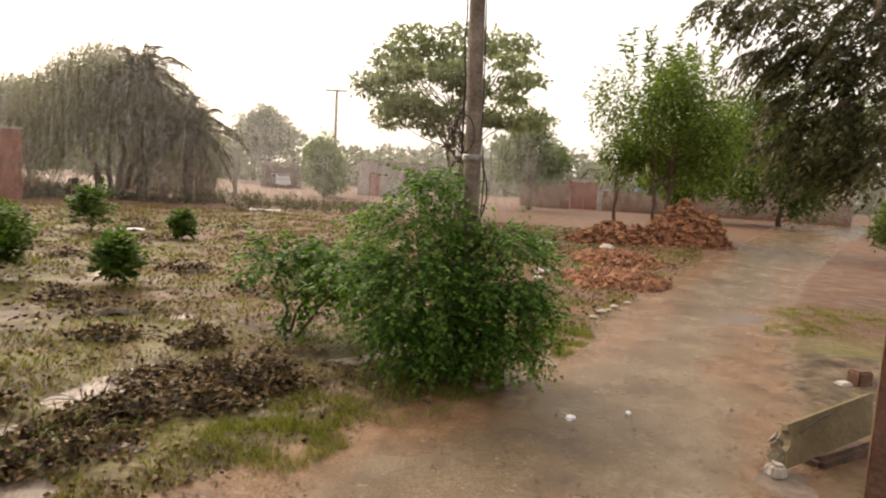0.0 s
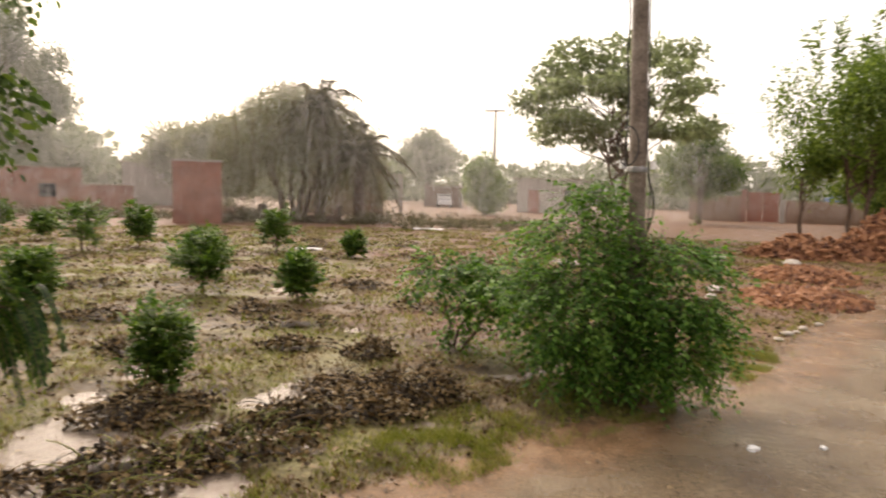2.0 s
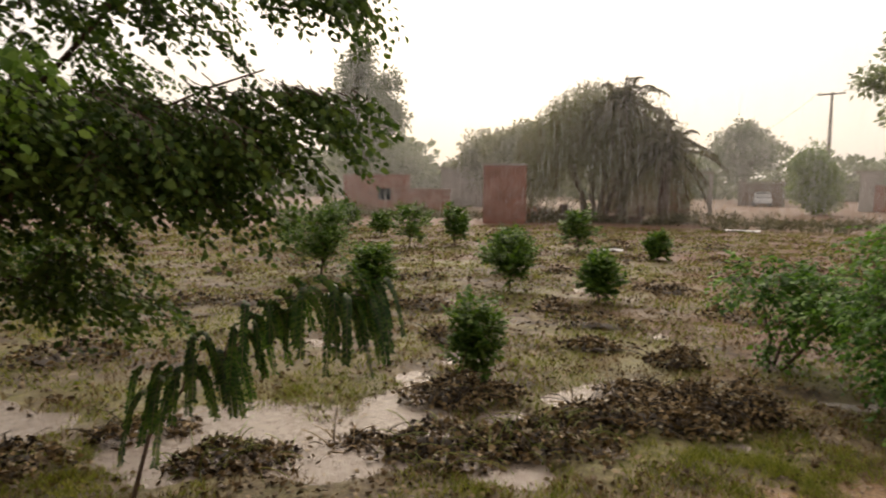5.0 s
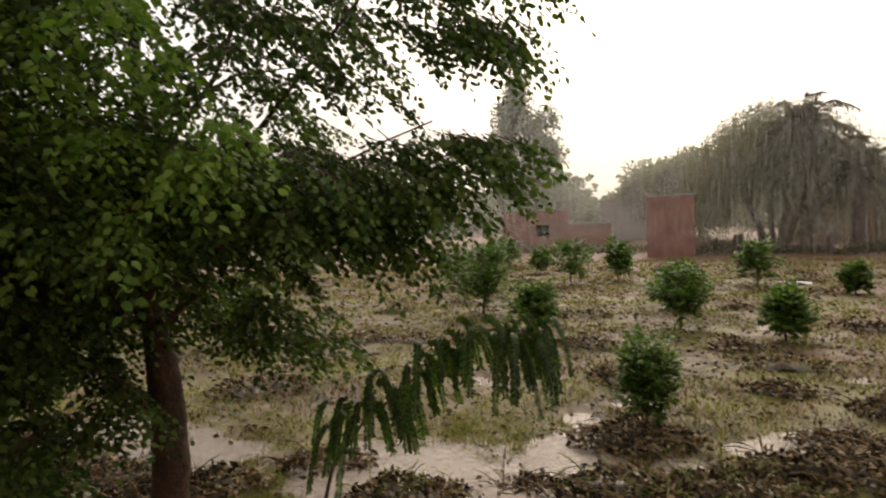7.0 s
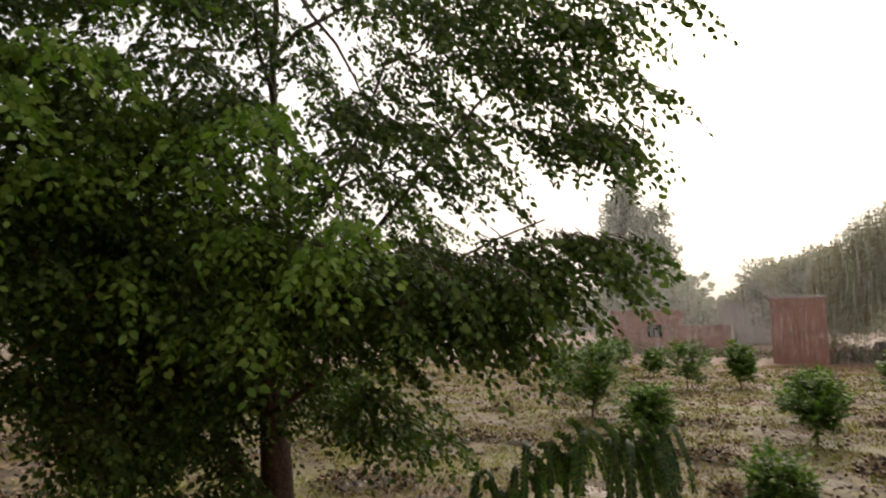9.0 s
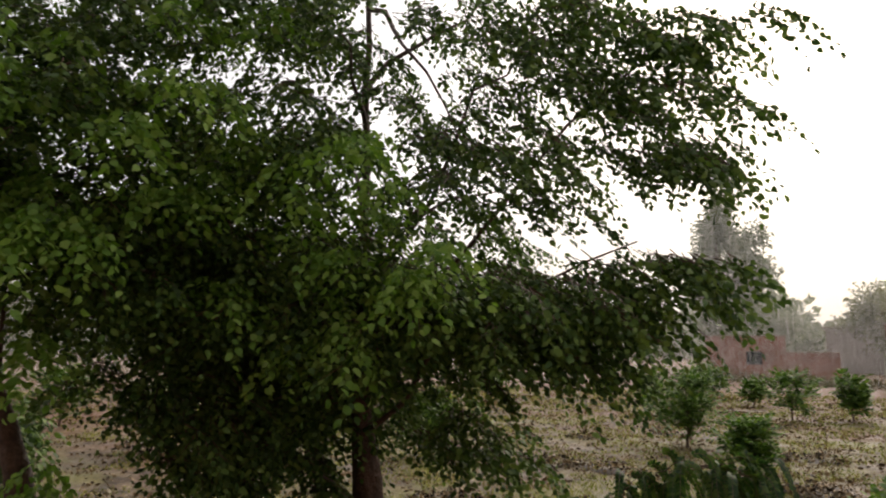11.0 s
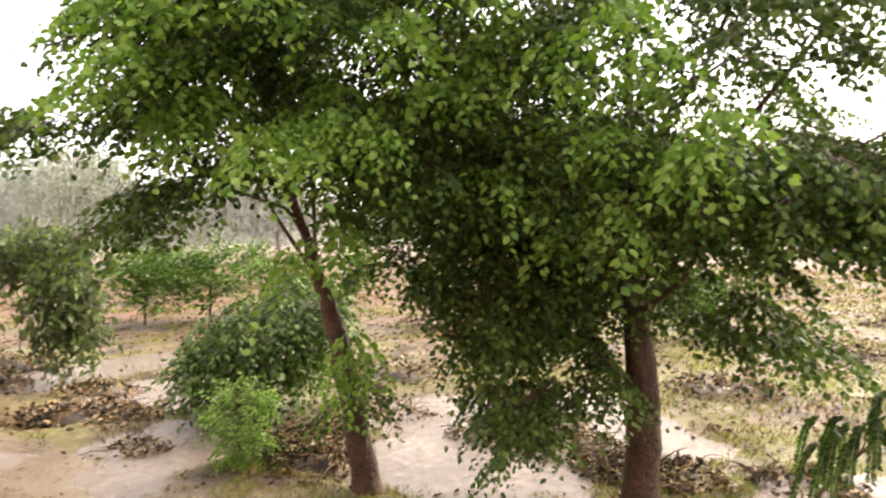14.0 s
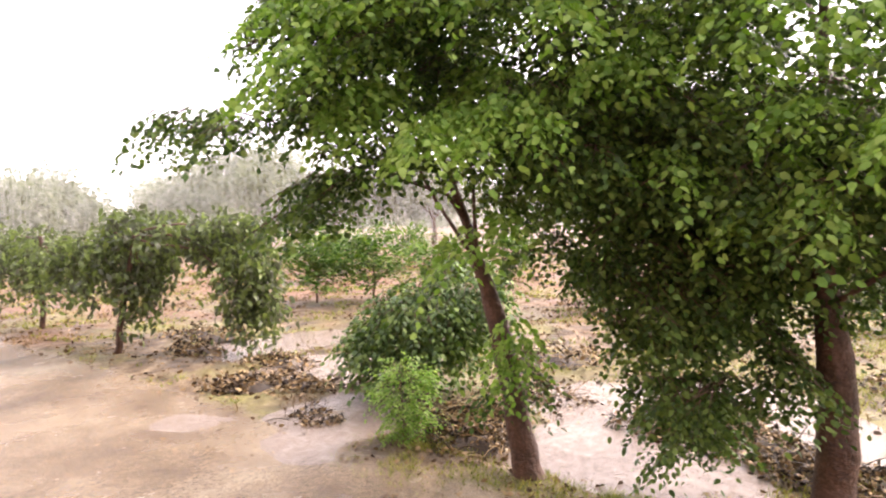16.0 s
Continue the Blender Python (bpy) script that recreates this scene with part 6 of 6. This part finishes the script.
room("back_house", "pale roofed brick house behind the sheds", -36.0, 45.5, 5.0, 5.0, 3.4, facing(-36, 45), M_PLASTER, M_CONCRETE, over=0.3)


def porch_house():
    ob = room("porch_house", "pinkish plastered house with a flat porch roof among the trees", -18.6, 43.2, 6.0, 5.0, 3.4, facing(-17, 43), M_MUDWALL, M_CONCRETE, front=[(4.4, 5.3, 0.02, 2.1)])
    part("porch_roof", box_bm(3.4, 2.6, 0.16, 0.015, (2.6, -1.35, 2.72)), M_CONCRETE, ob)
    for dx in (1.3, 4.1):
        part("porch_column", box_bm(0.24, 0.24, 2.75, 0.01, (dx, -2.45, -0.03)), M_PLASTER, ob, "pale porch column")


porch_house()
room("long_white_house", "long low whitewashed house with a thin roof slab", -4.9, 60.0, 6.6, 5.0, 3.1, facing(-5, 58), M_PLASTER, M_CONCRETE, front=[(4.2, 5.3, 1.0, 2.2), (1.0, 2.0, 0.02, 2.1)], over=0.45)


def carport():
    ob = empty("carport", -18.1, 70.6, 0, "small open carport with a flat roof on posts", "carport", "", facing(-18, 70))
    part("roof", box_bm(4.4, 5.0, 0.16, 0.02, (0, 0, 2.3)), M_CONCRETE, ob)
    for sx in (-2.0, 2.0):
        for sy in (-2.2, 2.2):
            part("post", box_bm(0.16, 0.16, 2.35, 0.01, (sx, sy, -0.05)), M_POLE, ob)
    part("back_wall", box_bm(4.0, 0.2, 2.3, 0.01, (0, 2.46, -0.05)), M_MUDWALL, ob)


carport()


def car(x, y, rz, label, paint, tall=1.45, length=3.6):
    ob = empty("parked_car", x, y, 0, label, "car", "", rz)
    prof = [(-0.5, 0.3), (-0.5, 0.72), (-0.46, 0.86), (-0.38, tall * 0.97), (-0.3, tall), (0.08, tall), (0.25, 0.92), (0.46, 0.8), (0.5, 0.62), (0.5, 0.3)]
    bm = bmesh.new()
    left = [bm.verts.new((px * length, -0.78 + 0.12 * (pz > 1.0), pz)) for px, pz in prof]
    right = [bm.verts.new((px * length, 0.78 - 0.12 * (pz > 1.0), pz)) for px, pz in prof]
    bm.faces.new(left)
    bm.faces.new(right[::-1])
    for i in range(len(prof)):
        j = (i + 1) % len(prof)
        bm.faces.new((left[j], left[i], right[i], right[j]))
    bmesh.ops.recalc_face_normals(bm, faces=bm.faces[:])
    bmesh.ops.bevel(bm, geom=bm.edges[:], offset=0.035, segments=2, affect="EDGES")
    body = part("body", bm, paint, ob)
    for s in (-1, 1):
        part("side_window", box_bm(length * 0.4, 0.03, 0.36, 0.01, (-0.12 * length, s * 0.735, 0.95)), M_GLASS, body)
        for wx in (-0.31, 0.31):
            bm = bmesh.new()
            bmesh.ops.create_cone(bm, cap_ends=True, segments=20, radius1=0.3, radius2=0.3, depth=0.2)
            bmesh.ops.bevel(bm, geom=bm.edges[:], offset=0.03, segments=2, affect="EDGES")
            put(bm, pose(wx * length, s * 0.72, 0.29, 90, 0, 0))
            wheel = part("wheel", bm, M_TYRE, ob)
            bm = bmesh.new()
            bmesh.ops.create_cone(bm, cap_ends=True, segments=16, radius1=0.17, radius2=0.15, depth=0.03)
            put(bm, pose(wx * length, s * 0.83, 0.29, 90, 0, 0))
            part("rim", bm, M_STEEL, wheel)
        part("headlight", box_bm(0.05, 0.3, 0.14, 0.02, (0.5 * length, s * 0.5, 0.55)), M_WHITE, body)
    part("windscreen", put(box_bm(0.03, 1.1, 0.5, 0.01), pose(0.2 * length, 0, 0.97, 0, -38, 0)), M_GLASS, body)
    part("number_plate", box_bm(0.02, 0.45, 0.11, 0.004, (0.508 * length, 0, 0.4)), M_WHITE, body)


car(-17.9, 70.2, -72, "small white hatchback parked under the carport", M_CARWHITE)
car(17.6, 58.5, 165, "blue vehicle parked behind the low brown wall", M_CARBLUE, 2.3, 4.4)


def wall_run(kind, label, ax, ay, bx, by, h, th, material, cap=None):
    L = math.hypot(bx - ax, by - ay)
    ob = empty(kind, ax, ay, 0, label, "wall", "", math.degrees(math.atan2(by - ay, bx - ax)))
    part("wall", put(wall_with_holes(L, h, th, []), pose(0, 0, 0)), material, ob)
    if cap:
        part("coping", box_bm(L + 0.04, th + 0.1, 0.09, 0.015, (L / 2, 0, h + 0.003)), cap, ob)


wall_run("boundary_wall", "low brown mud-plastered boundary wall", 13.6, 56.4, 21.0, 54.6, 1.75, 0.3, M_MUDWALL)
wall_run("boundary_wall", "reddish brick boundary wall behind the trees", 20.0, 58.6, 23.0, 57.6, 3.3, 0.3, M_BRICKWALL)
wall_run("boundary_wall", "long mud-brown boundary wall behind the trees", 22.6, 57.9, 33.5, 53.2, 3.45, 0.35, M_MUDWALL, M_BRICKWALL)
wall_run("boundary_wall", "brown mud-plastered boundary wall beside the gate", 6.5, 56.4, 10.4, 55.4, 2.0, 0.25, M_MUDWALL)


def iron_gate():
    ob = empty("iron_gate", 11.7, 54.9, 0, "rust-red sheet iron gate between pillars", "gate", "", -12)
    for s in (-1, 1):
        leaf = part("gate_leaf", box_bm(1.08, 0.05, 2.3, 0.01, (s * 0.56, 0, 0.05)), M_RUST, ob)
        for k in (0.35, 1.2, 2.05):
            part("rail", box_bm(1.04, 0.04, 0.06, 0.006, (s * 0.56, -0.046, k)), M_RUST, leaf)
    part("pillar", box_bm(0.38, 0.38, 2.7, 0.02, (1.36, 0, -0.05)), M_PLASTER, ob, "whitewashed gate pillar")
    part("pillar", box_bm(0.38, 0.38, 2.6, 0.02, (-1.36, 0, -0.05)), M_BRICKWALL, ob, "red brick gate pillar")


iron_gate()


def painted_board():
    ob = empty("painted_board", 33.7, 56.9, 0, "red and purple painted board on posts beside the lane", "signboard", "", facing(33.7, 56.9))
    part("red_panel", box_bm(2.4, 0.06, 1.25, 0.01, (0, 0, 2.25)), M_SIGNRED, ob)
    part("purple_panel", box_bm(2.4, 0.06, 1.2, 0.01, (0, 0, 1.04)), M_SIGNBLUE, ob)
    part("top_rail", box_bm(2.6, 0.1, 0.12, 0.01, (0, 0, 3.505)), M_PLASTER, ob)
    for i, (bx, bz, bw) in enumerate([(0.2, 3.05, 1.5), (-0.3, 2.7, 1.2), (0.3, 1.75, 1.4), (-0.2, 1.4, 1.1)]):
        part("writing_bar", box_bm(bw, 0.01, 0.12, 0, (bx, -0.036, bz)), M_WHITE, ob)
    for s in (-1, 1):
        part("post", box_bm(0.1, 0.1, 3.55, 0.01, (s * 1.27, 0, -0.05)), M_STEEL, ob)


painted_board()


def charpoy_stack():
    """Low dark timber stack under the palm."""
    ob = empty("timber_stack", -14.2, 31.0, 0, "low stack of dark timber under the palm", "timber stack", "", 10)
    for i in range(5):
        part("beam", box_bm(5.4 - 0.3 * i, 0.22, 0.18, 0.015, (-1.6 + 0.1 * (i % 2), 0.3 * (i % 3), 0.0 + 0.2 * (i // 3))), M_BARK, ob)
    for s in (-3.5, 0.6):
        part("trestle", box_bm(0.16, 0.9, 0.55, 0.015, (s, 0.3, 0.36)), M_BARK, ob)


charpoy_stack()


# ---------- tall wall added out of view, to block sky light from the trees ---
def sky_block_wall():
    m = Matrix.Translation((1.35, -4.3, 0)) @ Matrix.Rotation(math.radians(-4.5), 4, "Z")
    bm = box_bm(0.3, 17.0, 8.4, 0.02, (0, -3.0, -0.1))
    bmesh.ops.transform(bm, matrix=m, verts=bm.verts)
    me = bpy.data.meshes.new("wall_sky_block")
    bm.to_mesh(me)
    bm.free()
    me.materials.append(M_MUDWALL)
    tagged(new("wall_sky_block", me), "plain brown unseen wall added to block sky light", "wall", kind="structure")


sky_block_wall()


# ---------- falling rain ----------
def rain():
    """Fine falling streaks over the fields, thick enough to veil the distance."""
    m = bpy.data.materials.new("rain_water")
    m.use_nodes = True
    n, l = m.node_tree.nodes, m.node_tree.links
    b = n["Principled BSDF"]
    b.inputs["Base Color"].default_value = (0.85, 0.85, 0.85, 1)
    b.inputs["Roughness"].default_value = 0.35
    tr = n.new("ShaderNodeBsdfTranslucent")
    tr.inputs["Color"].default_value = (0.9, 0.89, 0.87, 1)
    mx = n.new("ShaderNodeMixShader")
    mx.inputs["Fac"].default_value = 0.6
    l.new(b.outputs[0], mx.inputs[1])
    l.new(tr.outputs[0], mx.inputs[2])
    l.new(mx.outputs[0], n["Material Output"].inputs["Surface"])
    rng = np.random.default_rng(99)
    k = 640000
    r = (rng.uniform(23.0 ** 1.5, 62.0 ** 1.5, k)) ** (1 / 1.5)
    az = rng.uniform(radians(-42), radians(148), k)
    r = np.maximum(r, np.interp(az, [radians(-30), radians(-12), radians(5)], [52, 48, 0]) + rng.uniform(0, 12, k) * (az < radians(2)))
    z = rng.uniform(0.05, 9.5, k) * np.clip(r / 40, 0.35, 1.3) + 0.1
    c = np.stack([-np.sin(az) * r, np.cos(az) * r, z], 1)
    L, w = rng.uniform(0.5, 1.1, k) * (0.5 + r / 40), RAIN_W * rng.uniform(0.6, 1.4, k)
    a = rng.uniform(0, np.pi, k)
    s = np.stack([np.cos(a) * w, np.sin(a) * w, np.zeros(k)], 1)
    fall = np.stack([0.03 * L, -0.02 * L, L], 1)
    c[:, 2] = np.maximum(c[:, 2], 0.02)
    v = np.stack([c - s, c + s, c + fall], 1).reshape(-1, 3)
    ob = new("falling_rain", mesh_np("falling_rain", v, np.arange(len(v)).reshape(-1, 3), m))
    tagged(ob, "fine pale streaks of falling rain over the field", "rain", kind="stuff")


RAIN_W = 0.0007
rain()
